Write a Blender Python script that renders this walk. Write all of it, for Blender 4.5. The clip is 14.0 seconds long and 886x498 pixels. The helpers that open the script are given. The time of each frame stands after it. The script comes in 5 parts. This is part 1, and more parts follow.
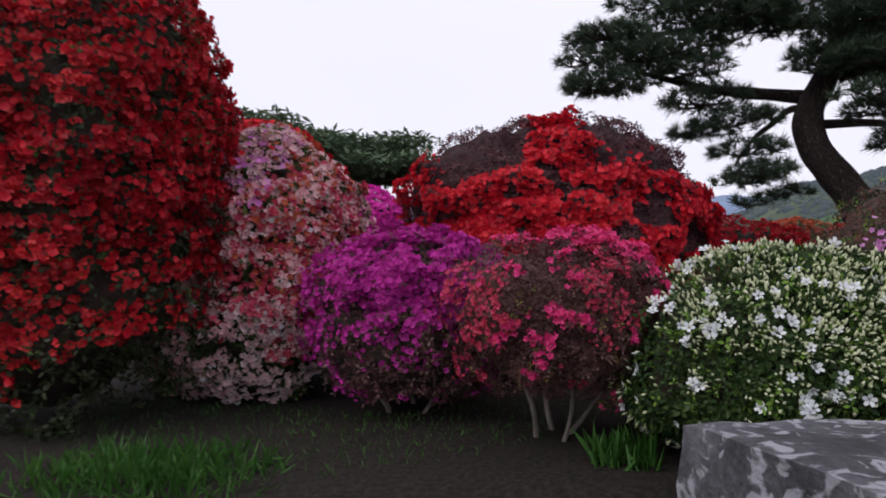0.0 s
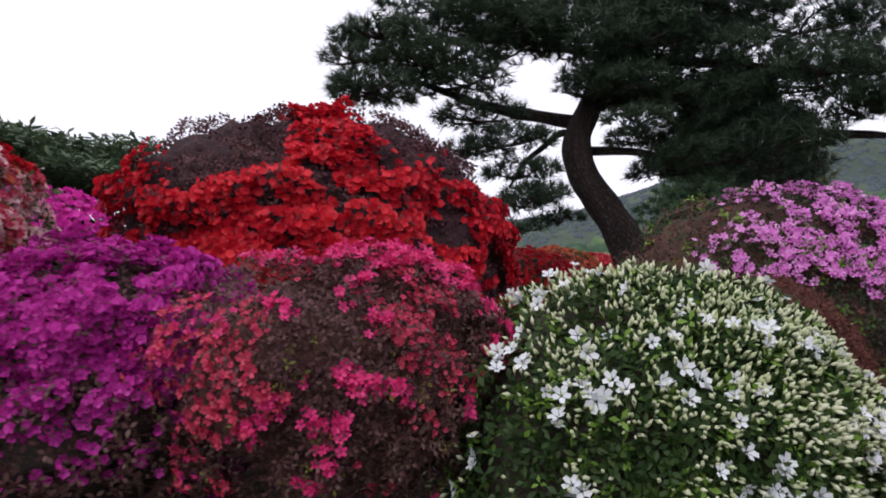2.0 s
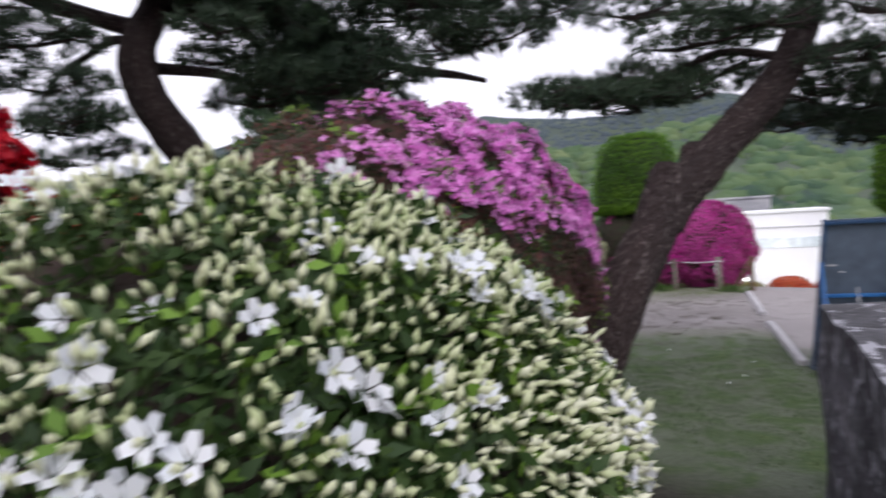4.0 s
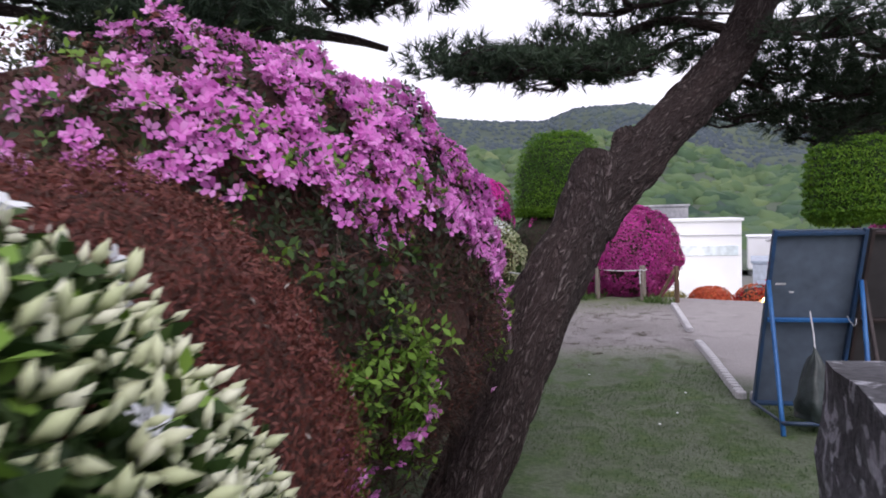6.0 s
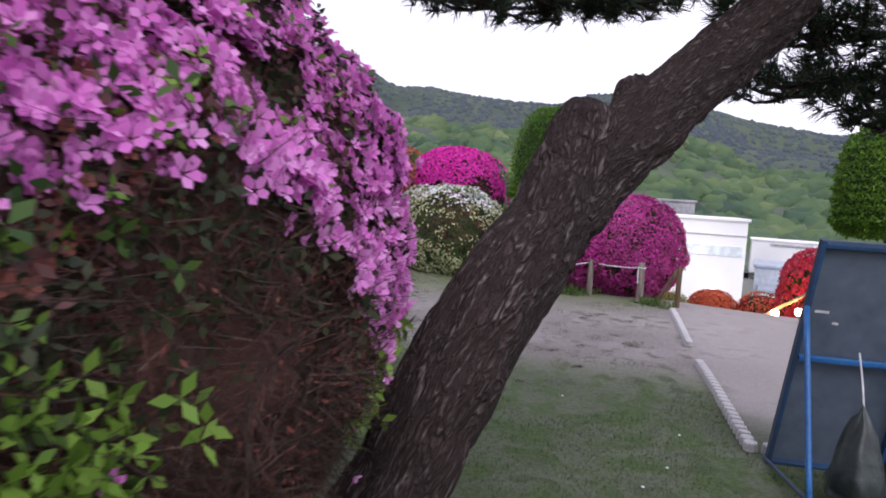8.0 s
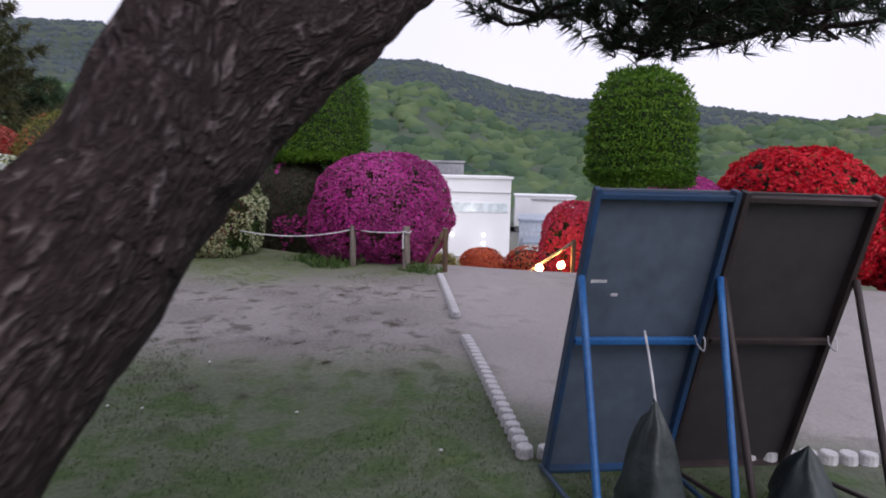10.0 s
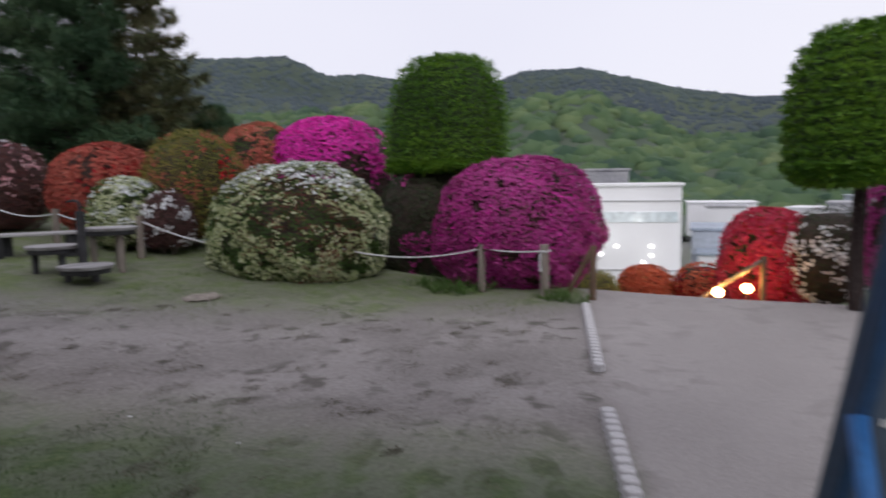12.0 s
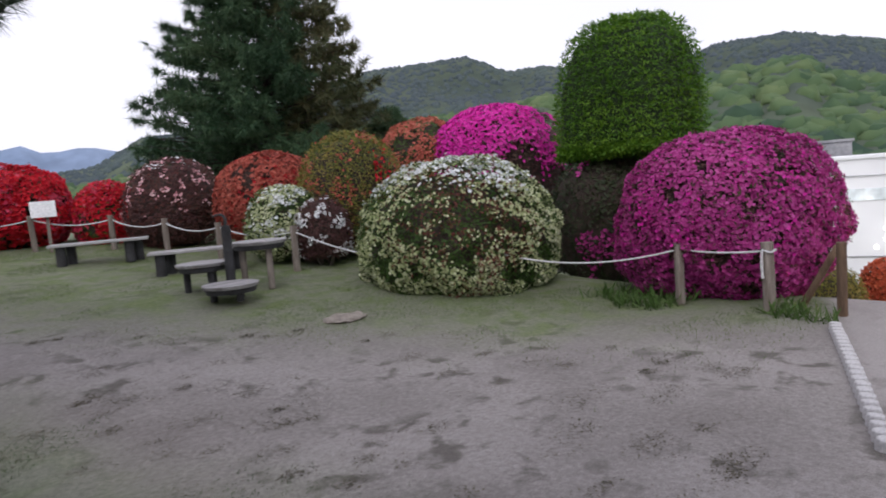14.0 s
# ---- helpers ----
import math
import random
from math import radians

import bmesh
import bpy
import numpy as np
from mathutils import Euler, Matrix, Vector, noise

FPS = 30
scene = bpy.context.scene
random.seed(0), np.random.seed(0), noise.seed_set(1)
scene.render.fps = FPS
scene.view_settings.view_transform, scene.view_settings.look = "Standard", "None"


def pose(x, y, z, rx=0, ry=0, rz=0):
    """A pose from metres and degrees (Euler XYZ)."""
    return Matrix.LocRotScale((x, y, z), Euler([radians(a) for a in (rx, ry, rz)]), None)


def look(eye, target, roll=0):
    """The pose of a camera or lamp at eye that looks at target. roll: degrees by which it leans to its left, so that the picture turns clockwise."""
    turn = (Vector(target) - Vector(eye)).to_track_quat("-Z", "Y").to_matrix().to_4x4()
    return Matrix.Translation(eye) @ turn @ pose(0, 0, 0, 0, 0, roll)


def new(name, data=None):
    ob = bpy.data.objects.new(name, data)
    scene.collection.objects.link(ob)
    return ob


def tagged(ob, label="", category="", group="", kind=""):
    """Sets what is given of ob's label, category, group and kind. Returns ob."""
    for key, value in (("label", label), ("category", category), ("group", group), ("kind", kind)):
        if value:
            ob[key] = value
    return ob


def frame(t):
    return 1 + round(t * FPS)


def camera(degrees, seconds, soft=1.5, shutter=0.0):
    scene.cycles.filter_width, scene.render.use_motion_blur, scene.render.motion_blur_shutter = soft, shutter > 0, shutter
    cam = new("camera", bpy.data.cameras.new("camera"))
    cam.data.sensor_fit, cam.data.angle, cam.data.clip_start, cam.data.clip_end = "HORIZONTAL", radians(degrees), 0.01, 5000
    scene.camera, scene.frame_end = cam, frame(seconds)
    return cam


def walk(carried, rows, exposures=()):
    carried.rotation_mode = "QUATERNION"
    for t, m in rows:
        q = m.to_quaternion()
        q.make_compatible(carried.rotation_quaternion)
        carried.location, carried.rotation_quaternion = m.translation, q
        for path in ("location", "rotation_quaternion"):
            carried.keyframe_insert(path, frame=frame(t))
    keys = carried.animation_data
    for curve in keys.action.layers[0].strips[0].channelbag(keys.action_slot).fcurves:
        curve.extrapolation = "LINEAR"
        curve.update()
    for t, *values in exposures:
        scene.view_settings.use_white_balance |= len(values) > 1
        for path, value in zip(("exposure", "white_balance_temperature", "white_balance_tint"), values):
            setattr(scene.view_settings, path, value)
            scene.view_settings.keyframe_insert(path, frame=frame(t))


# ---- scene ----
cam = camera(67.2, 14.0, soft=1.8, shutter=0.35)
PATH = [
    (0, (-0.552, -1.868, 1.824), (-0.696, -0.074, 1.856), -1.1),
    (0.5, (-0.651, -1.428, 1.823), (-0.684, 0.372, 1.837), -0.5),
    (1, (-0.708, -1.026, 1.828), (-0.612, 0.771, 1.853), -0.5),
    (1.5, (-0.701, -0.626, 1.862), (-0.294, 1.126, 1.936), -1.7),
    (2, (-0.581, -0.216, 1.833), (-0.061, 1.505, 1.928), -1.3),
    (2.5, (-0.419, 0.187, 1.796), (0.203, 1.875, 1.866), -0.6),
    (3, (-0.257, 0.609, 1.782), (0.656, 2.160, 1.806), -2.7),
    (3.5, (-0.004, 0.913, 1.715), (1.121, 2.319, 1.704), 0.1),
    (4, (0.283, 1.103, 1.724), (1.682, 2.233, 1.659), -3.5),
    (4.2, (0.367, 1.138, 1.748), (1.874, 2.121, 1.690), -3.6),
    (6.3, (1.831, 1.689, 1.690), (3.335, 2.674, 1.607), -0.9),
    (6.5, (1.963, 1.724, 1.692), (3.415, 2.785, 1.599), -2.0),
    (7, (2.282, 1.829, 1.677), (3.696, 2.934, 1.540), -0.6),
    (7.5, (2.640, 1.965, 1.688), (4.088, 3.021, 1.517), -0.3),
    (8, (3.024, 2.020, 1.668), (4.532, 2.992, 1.523), 3.6),
    (8.5, (3.380, 2.108, 1.672), (4.934, 2.999, 1.490), 1.9),
    (9, (3.757, 2.240, 1.679), (5.449, 2.817, 1.476), 1.6),
    (9.2, (3.859, 2.246, 1.662), (5.567, 2.769, 1.445), 1.4),
    (11.3, (5.755, 2.129, 1.587), (7.510, 2.499, 1.418), 2.0),
    (11.5, (5.910, 2.152, 1.589), (7.637, 2.617, 1.389), 0.3),
    (12, (6.352, 2.43, 1.536), (7.93, 3.276, 1.357), -0.8),
    (12.5, (6.748, 2.722, 1.506), (8.088, 3.917, 1.388), -1.5),
    (13, (7.157, 2.846, 1.476), (8.343, 4.195, 1.366), -0.6),
    (13.5, (7.414, 3.002, 1.523), (8.632, 4.318, 1.373), -2.7),
    (14, (7.751, 3.112, 1.524), (9.036, 4.361, 1.350), -4.5),
]
EXPOSURES = [(0, -0.02, 6500, 11), (1.0, 0.16, 6500, 11), (2.0, 0.19, 6500, 11), (3.0, 0.28, 6450, 12), (3.5, 0.4, 6450, 12), (4.0, 0.42, 6450, 13), (6.5, 0.43, 6400, 16), (7.0, 0.5, 6400, 16), (8.0, 0.42, 6350, 17), (9.0, 0.2, 6300, 17), (11.5, -0.11, 6400, 12), (12.0, -0.13, 6500, 10), (12.5, 0.06, 6500, 10), (14.0, 0.13, 6500, 10)]
walk(cam, [(t, look(eye, target, roll)) for t, eye, target, roll in PATH], EXPOSURES)

# ---- world and light: overcast dusk ----
world = bpy.data.worlds.new("world")
scene.world = world
world.use_nodes = True
wn, wl = world.node_tree.nodes, world.node_tree.links
sky = wn.new("ShaderNodeTexSky")
sky.sky_type = "NISHITA"
sky.sun_disc = False
sky.sun_elevation, sky.sun_rotation = radians(43), radians(233)
sky.air_density, sky.dust_density = 1.0, 3.0
cloud_map = wn.new("ShaderNodeTexCoord")
cloud = wn.new("ShaderNodeTexNoise")
cloud.inputs["Scale"].default_value, cloud.inputs["Detail"].default_value = 1.6, 3.0
cloud_ramp = wn.new("ShaderNodeValToRGB")
cloud_ramp.color_ramp.elements[0].color = (8.4, 8.4, 9.9, 1)
cloud_ramp.color_ramp.elements[1].color = (10.0, 9.9, 10.9, 1)
sky_mix = wn.new("ShaderNodeMix")
sky_mix.data_type = "RGBA"
sky_mix.inputs[0].default_value = 0.93
wl.new(cloud_map.outputs["Generated"], cloud.inputs["Vector"])
wl.new(cloud.outputs["Fac"], cloud_ramp.inputs["Fac"])
wl.new(sky.outputs["Color"], sky_mix.inputs[6])
wl.new(cloud_ramp.outputs["Color"], sky_mix.inputs[7])
wl.new(sky_mix.outputs[2], wn["Background"].inputs["Color"])
wn["Background"].inputs["Strength"].default_value = 0.105

sun_data = bpy.data.lights.new("sun", "SUN")
sun_data.energy, sun_data.angle, sun_data.color = 1.0, radians(30), (1.0, 0.97, 0.95)
sun = new("sun", sun_data)
sun.matrix_world = look((0, 0, 14), (12, 9, 0))

# ---- materials ----


def material(name, build):
    mat = bpy.data.materials.new(name)
    mat.use_nodes = True
    nt = mat.node_tree
    build(nt, nt.nodes, nt.links, nt.nodes["Principled BSDF"])
    return mat


def ramp(nodes, stops):
    r = nodes.new("ShaderNodeValToRGB")
    cr = r.color_ramp
    while len(cr.elements) < len(stops):
        cr.elements.new(0.5)
    for e, (p, c) in zip(cr.elements, stops):
        e.position, e.color = p, (*c, 1)
    return r


def noise_node(nodes, links, scale, detail=4, vec=None, dist=0.0):
    n = nodes.new("ShaderNodeTexNoise")
    n.inputs["Scale"].default_value, n.inputs["Detail"].default_value = scale, detail
    n.inputs["Distortion"].default_value = dist
    if vec is None:
        vec = nodes.new("ShaderNodeTexCoord").outputs["Object"]
    links.new(vec, n.inputs["Vector"])
    return n


def mix_col(nodes, links, fac, a, b, blend="MIX"):
    m = nodes.new("ShaderNodeMix")
    m.data_type, m.blend_type = "RGBA", blend
    for sock, v in ((m.inputs[0], fac), (m.inputs[6], a), (m.inputs[7], b)):
        if hasattr(v, "is_linked"):
            links.new(v, sock)
        else:
            sock.default_value = v if isinstance(v, float) else (*v, 1)
    return m.outputs[2]


def bump(nodes, links, bsdf, height, strength, dist):
    b = nodes.new("ShaderNodeBump")
    b.inputs["Strength"].default_value, b.inputs["Distance"].default_value = strength, dist
    links.new(height, b.inputs["Height"])
    links.new(b.outputs["Normal"], bsdf.inputs["Normal"])


def leafy(name, cols, rough=0.55, glow_through=0.2, patch=0.8, speck=0.65):
    """Leaves or petals: each island takes a tone of its own, with broad patches over the plant."""
    def build(nt, nodes, links, bsdf):
        geo = nodes.new("ShaderNodeNewGeometry")
        n = len(cols)
        r = ramp(nodes, [(i / max(1, n - 1), c) for i, c in enumerate(cols)])
        nz = noise_node(nodes, links, patch, 3)
        add = nodes.new("ShaderNodeMath")
        add.operation = "MULTIPLY_ADD"
        add.inputs[1].default_value = speck
        sub = nodes.new("ShaderNodeMath")
        sub.operation = "MULTIPLY_ADD"
        sub.inputs[1].default_value, sub.inputs[2].default_value = 1.3 + (0.65 - speck), -0.45 + 0.1 * (0.65 - speck)
        links.new(nz.outputs["Fac"], sub.inputs[0])
        links.new(geo.outputs["Random Per Island"], add.inputs[0])
        links.new(sub.outputs[0], add.inputs[2])
        links.new(add.outputs[0], r.inputs["Fac"])
        links.new(r.outputs["Color"], bsdf.inputs["Base Color"])
        bsdf.inputs["Roughness"].default_value = rough
        bsdf.inputs["Specular IOR Level"].default_value = 0.25
        if glow_through:
            tr = nodes.new("ShaderNodeBsdfTranslucent")
            links.new(r.outputs["Color"], tr.inputs["Color"])
            mx = nodes.new("ShaderNodeMixShader")
            mx.inputs[0].default_value = glow_through
            links.new(bsdf.outputs[0], mx.inputs[1])
            links.new(tr.outputs[0], mx.inputs[2])
            links.new(mx.outputs[0], nodes["Material Output"].inputs["Surface"])
    return material(name, build)


def rough_mat(name, c1, c2, scale, rough=0.85, bump_s=0.4, bump_d=0.01, fine=40.0, metal=0.0, stretch=(1, 1, 1)):
    def build(nt, nodes, links, bsdf):
        tc = nodes.new("ShaderNodeTexCoord")
        mp = nodes.new("ShaderNodeMapping")
        mp.inputs["Scale"].default_value = stretch
        links.new(tc.outputs["Object"], mp.inputs["Vector"])
        big = noise_node(nodes, links, scale, 5, mp.outputs["Vector"])
        small = noise_node(nodes, links, fine, 6, mp.outputs["Vector"])
        r = ramp(nodes, [(0.35, c1), (0.68, c2)])
        links.new(big.outputs["Fac"], r.inputs["Fac"])
        r2 = ramp(nodes, [(0.3, (0.78, 0.78, 0.78)), (0.7, (1.12, 1.12, 1.12))])
        links.new(small.outputs["Fac"], r2.inputs["Fac"])
        links.new(mix_col(nodes, links, 1.0, r.outputs["Color"], r2.outputs["Color"], "MULTIPLY"), bsdf.inputs["Base Color"])
        bsdf.inputs["Roughness"].default_value = rough
        bsdf.inputs["Metallic"].default_value = metal
        bump(nodes, links, bsdf, small.outputs["Fac"], bump_s, bump_d)
    return material(name, build)


# twig brown kept dark; shrub cores also use it for their shaded depth
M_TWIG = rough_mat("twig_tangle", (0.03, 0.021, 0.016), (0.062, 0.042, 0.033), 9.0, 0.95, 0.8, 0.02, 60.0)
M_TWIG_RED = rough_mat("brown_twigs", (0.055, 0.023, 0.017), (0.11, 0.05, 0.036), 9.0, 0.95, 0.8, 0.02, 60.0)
M_TWIG_PALE = rough_mat("pale_twigs", (0.1, 0.07, 0.055), (0.2, 0.14, 0.11), 9.0, 0.95, 0.6, 0.01, 60.0)
M_STEM = rough_mat("shrub_stem", (0.12, 0.1, 0.085), (0.24, 0.21, 0.18), 8.0, 0.9, 0.5, 0.01, 50.0, stretch=(1, 1, 0.3))
M_LEAF = leafy("azalea_leaf", [(0.02, 0.05, 0.012), (0.05, 0.1, 0.02), (0.085, 0.14, 0.03)])
M_LEAF_DEEP = leafy("deep_green_leaf", [(0.013, 0.032, 0.009), (0.03, 0.062, 0.014), (0.062, 0.1, 0.024)])
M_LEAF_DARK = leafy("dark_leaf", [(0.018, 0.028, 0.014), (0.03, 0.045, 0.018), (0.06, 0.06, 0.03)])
M_LEAF_FAR = leafy("grey_green_leaf", [(0.05, 0.085, 0.05), (0.09, 0.14, 0.075), (0.14, 0.19, 0.1)])
M_LEAF_BRIGHT = leafy("young_leaf", [(0.07, 0.14, 0.02), (0.13, 0.24, 0.03), (0.2, 0.32, 0.06)])
M_LEAF_BROWN = leafy("bronze_leaf", [(0.085, 0.022, 0.017), (0.14, 0.04, 0.03), (0.19, 0.072, 0.052)], glow_through=0.1)
M_LEAF_PURPLE = leafy("dusky_leaf", [(0.06, 0.026, 0.028), (0.11, 0.045, 0.048), (0.14, 0.085, 0.065)], glow_through=0.1)
M_LEAF_PLUM = leafy("plum_leaf", [(0.045, 0.014, 0.02), (0.08, 0.026, 0.034), (0.11, 0.045, 0.045)], glow_through=0.1)
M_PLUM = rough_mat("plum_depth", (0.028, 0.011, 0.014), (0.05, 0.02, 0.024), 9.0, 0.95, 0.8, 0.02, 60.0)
M_RED = leafy("red_petal", [(0.34, 0.004, 0.016), (0.58, 0.009, 0.027), (0.78, 0.035, 0.05)], 0.5, 0.3)
M_CRIMSON = leafy("crimson_petal", [(0.22, 0.005, 0.014), (0.48, 0.01, 0.022), (0.72, 0.045, 0.045)], 0.5, 0.3)
M_MAGENTA = leafy("magenta_petal", [(0.38, 0.012, 0.22), (0.57, 0.026, 0.35), (0.7, 0.07, 0.46)], 0.5, 0.3)
M_HOT = leafy("hot_pink_petal", [(0.56, 0.018, 0.13), (0.76, 0.04, 0.21), (0.86, 0.1, 0.3)], 0.5, 0.3)
M_CORAL = leafy("coral_petal", [(0.42, 0.016, 0.06), (0.6, 0.05, 0.11), (0.74, 0.13, 0.19)], 0.5, 0.3)
M_FUCHSIA = leafy("fuchsia_petal", [(0.6, 0.015, 0.33), (0.78, 0.035, 0.46), (0.85, 0.09, 0.55)], 0.5, 0.3)
M_ROSE = leafy("rose_magenta_petal", [(0.36, 0.03, 0.19), (0.5, 0.055, 0.3), (0.64, 0.13, 0.42)], 0.5, 0.3)
M_LILAC = leafy("lilac_petal", [(0.6, 0.13, 0.5), (0.78, 0.27, 0.68), (0.9, 0.5, 0.84)], 0.5, 0.35)
M_SALMON = leafy("pale_pink_petal", [(0.8, 0.33, 0.38), (0.85, 0.54, 0.57), (0.9, 0.77, 0.78)], 0.5, 0.35)
M_ORANGE = leafy("orange_petal", [(0.4, 0.07, 0.036), (0.57, 0.115, 0.052), (0.67, 0.2, 0.095)], 0.5, 0.25)
M_RUST = leafy("dusty_orange_petal", [(0.3, 0.06, 0.045), (0.47, 0.11, 0.08), (0.58, 0.2, 0.14)], 0.55, 0.2)
M_LEAF_OLIVE = leafy("olive_leaf", [(0.11, 0.125, 0.025), (0.21, 0.2, 0.042), (0.33, 0.22, 0.065)])
M_WHITE = leafy("white_petal", [(0.72, 0.76, 0.8), (0.82, 0.84, 0.86), (0.88, 0.88, 0.9)], 0.5, 0.3)
M_BUD = leafy("cream_bud", [(0.46, 0.53, 0.27), (0.64, 0.67, 0.43), (0.8, 0.8, 0.64)], 0.5, 0.2)
M_BUD_OLIVE = leafy("olive_bud", [(0.28, 0.34, 0.14), (0.48, 0.52, 0.29), (0.76, 0.77, 0.58)], 0.5, 0.2)
M_TOPIARY = leafy("clipped_yew", [(0.026, 0.08, 0.006), (0.065, 0.16, 0.011), (0.16, 0.29, 0.022)], glow_through=0.3)
M_NEEDLE = leafy("pine_needle", [(0.016, 0.03, 0.02), (0.03, 0.052, 0.03), (0.05, 0.08, 0.042)], 0.5, 0.1)
M_FIR = leafy("fir_spray", [(0.02, 0.05, 0.028), (0.042, 0.088, 0.042), (0.085, 0.13, 0.06)], 0.6, 0.12, 0.4)
M_FIR_WARM = leafy("bronze_fir_spray", [(0.035, 0.056, 0.025), (0.07, 0.082, 0.034), (0.125, 0.1, 0.045)], 0.6, 0.12, 0.4)
M_GRASS = leafy("grass_blade", [(0.035, 0.075, 0.018), (0.062, 0.12, 0.028), (0.11, 0.165, 0.055)], 0.6, 0.2)
M_LAWN = leafy("lawn_blade", [(0.02, 0.045, 0.012), (0.036, 0.07, 0.017), (0.07, 0.1, 0.032)], 0.6, 0.2, 1.2, 0.4)
M_VERGE = leafy("pale_verge_blade", [(0.06, 0.105, 0.028), (0.105, 0.155, 0.048), (0.17, 0.2, 0.09)], 0.6, 0.25, 1.2, 0.4)
M_TALL_GRASS = leafy("tall_grass_blade", [(0.022, 0.075, 0.012), (0.042, 0.125, 0.02), (0.075, 0.18, 0.034)], 0.5, 0.3)
# woods tones: blue raised for distance haze, most of all on the ridge
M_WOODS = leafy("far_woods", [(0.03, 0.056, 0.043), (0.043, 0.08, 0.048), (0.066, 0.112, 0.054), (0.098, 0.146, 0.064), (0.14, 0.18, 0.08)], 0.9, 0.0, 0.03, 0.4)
M_WOODS_HAZE = leafy("haze_tinted_woods", [(0.055, 0.07, 0.088), (0.064, 0.084, 0.095), (0.088, 0.118, 0.1)], 0.95, 0.0, 0.008, 0.08)
M_POST = rough_mat("weathered_post", (0.16, 0.13, 0.11), (0.3, 0.26, 0.23), 5.0, 0.9, 0.6, 0.01, 30.0, stretch=(3, 3, 0.4))
M_POST_BROWN = rough_mat("brown_post", (0.09, 0.055, 0.035), (0.17, 0.11, 0.07), 5.0, 0.9, 0.5, 0.01, 30.0, stretch=(3, 3, 0.4))
M_PLANK = rough_mat("grey_plank", (0.22, 0.21, 0.21), (0.4, 0.39, 0.4), 3.0, 0.85, 0.5, 0.006, 25.0, stretch=(0.4, 4, 4))
M_DARK = rough_mat("dark_stone", (0.02, 0.02, 0.022), (0.05, 0.05, 0.055), 6.0, 0.8, 0.4, 0.006, 40.0)
M_ROPE = rough_mat("pale_rope", (0.5, 0.5, 0.52), (0.68, 0.68, 0.7), 20.0, 0.9, 0.8, 0.004, 160.0)
M_EDGE = rough_mat("pale_edging", (0.42, 0.41, 0.42), (0.62, 0.61, 0.62), 7.0, 0.9, 0.5, 0.006, 60.0)
M_BLUE = rough_mat("blue_paint", (0.018, 0.1, 0.3), (0.035, 0.17, 0.44), 4.0, 0.5, 0.2, 0.003, 60.0)
M_FRAME_BLUE = rough_mat("dark_blue_frame", (0.025, 0.045, 0.08), (0.02, 0.075, 0.19), 2.5, 0.5, 0.15, 0.002, 60.0)
M_BOARD = rough_mat("slate_board", (0.085, 0.11, 0.148), (0.105, 0.134, 0.178), 1.6, 0.5, 0.03, 0.001, 9.0)
M_BOARD_BROWN = rough_mat("brown_board", (0.033, 0.029, 0.032), (0.046, 0.041, 0.043), 1.6, 0.6, 0.05, 0.001, 9.0)
M_FRAME_DARK = rough_mat("dark_frame", (0.025, 0.017, 0.018), (0.05, 0.034, 0.033), 6.0, 0.6, 0.3, 0.003, 60.0)
M_BAG = rough_mat("black_green_sack", (0.015, 0.022, 0.022), (0.035, 0.05, 0.048), 7.0, 0.45, 0.6, 0.02, 14.0)
M_WALLW = rough_mat("white_wall", (0.88, 0.88, 0.9), (0.9, 0.9, 0.92), 0.12, 0.5, 0.02, 0.01, 0.05)
M_WALLG = rough_mat("grey_wall", (0.42, 0.46, 0.52), (0.55, 0.59, 0.65), 0.2, 0.6, 0.05, 0.01, 2.0)
M_SLATE = rough_mat("blue_grey_roof", (0.3, 0.35, 0.42), (0.42, 0.47, 0.55), 0.3, 0.5, 0.05, 0.01, 2.0)
M_GLASSY = rough_mat("window_band", (0.62, 0.7, 0.73), (0.72, 0.78, 0.8), 0.3, 0.2, 0.02, 0.01, 2.0)
M_ROOF = rough_mat("grey_roof", (0.3, 0.3, 0.32), (0.48, 0.47, 0.48), 0.4, 0.7, 0.1, 0.02, 3.0)
M_SIGN = rough_mat("white_sign", (0.72, 0.72, 0.74), (0.82, 0.82, 0.83), 2.0, 0.5, 0.05, 0.002, 30.0)


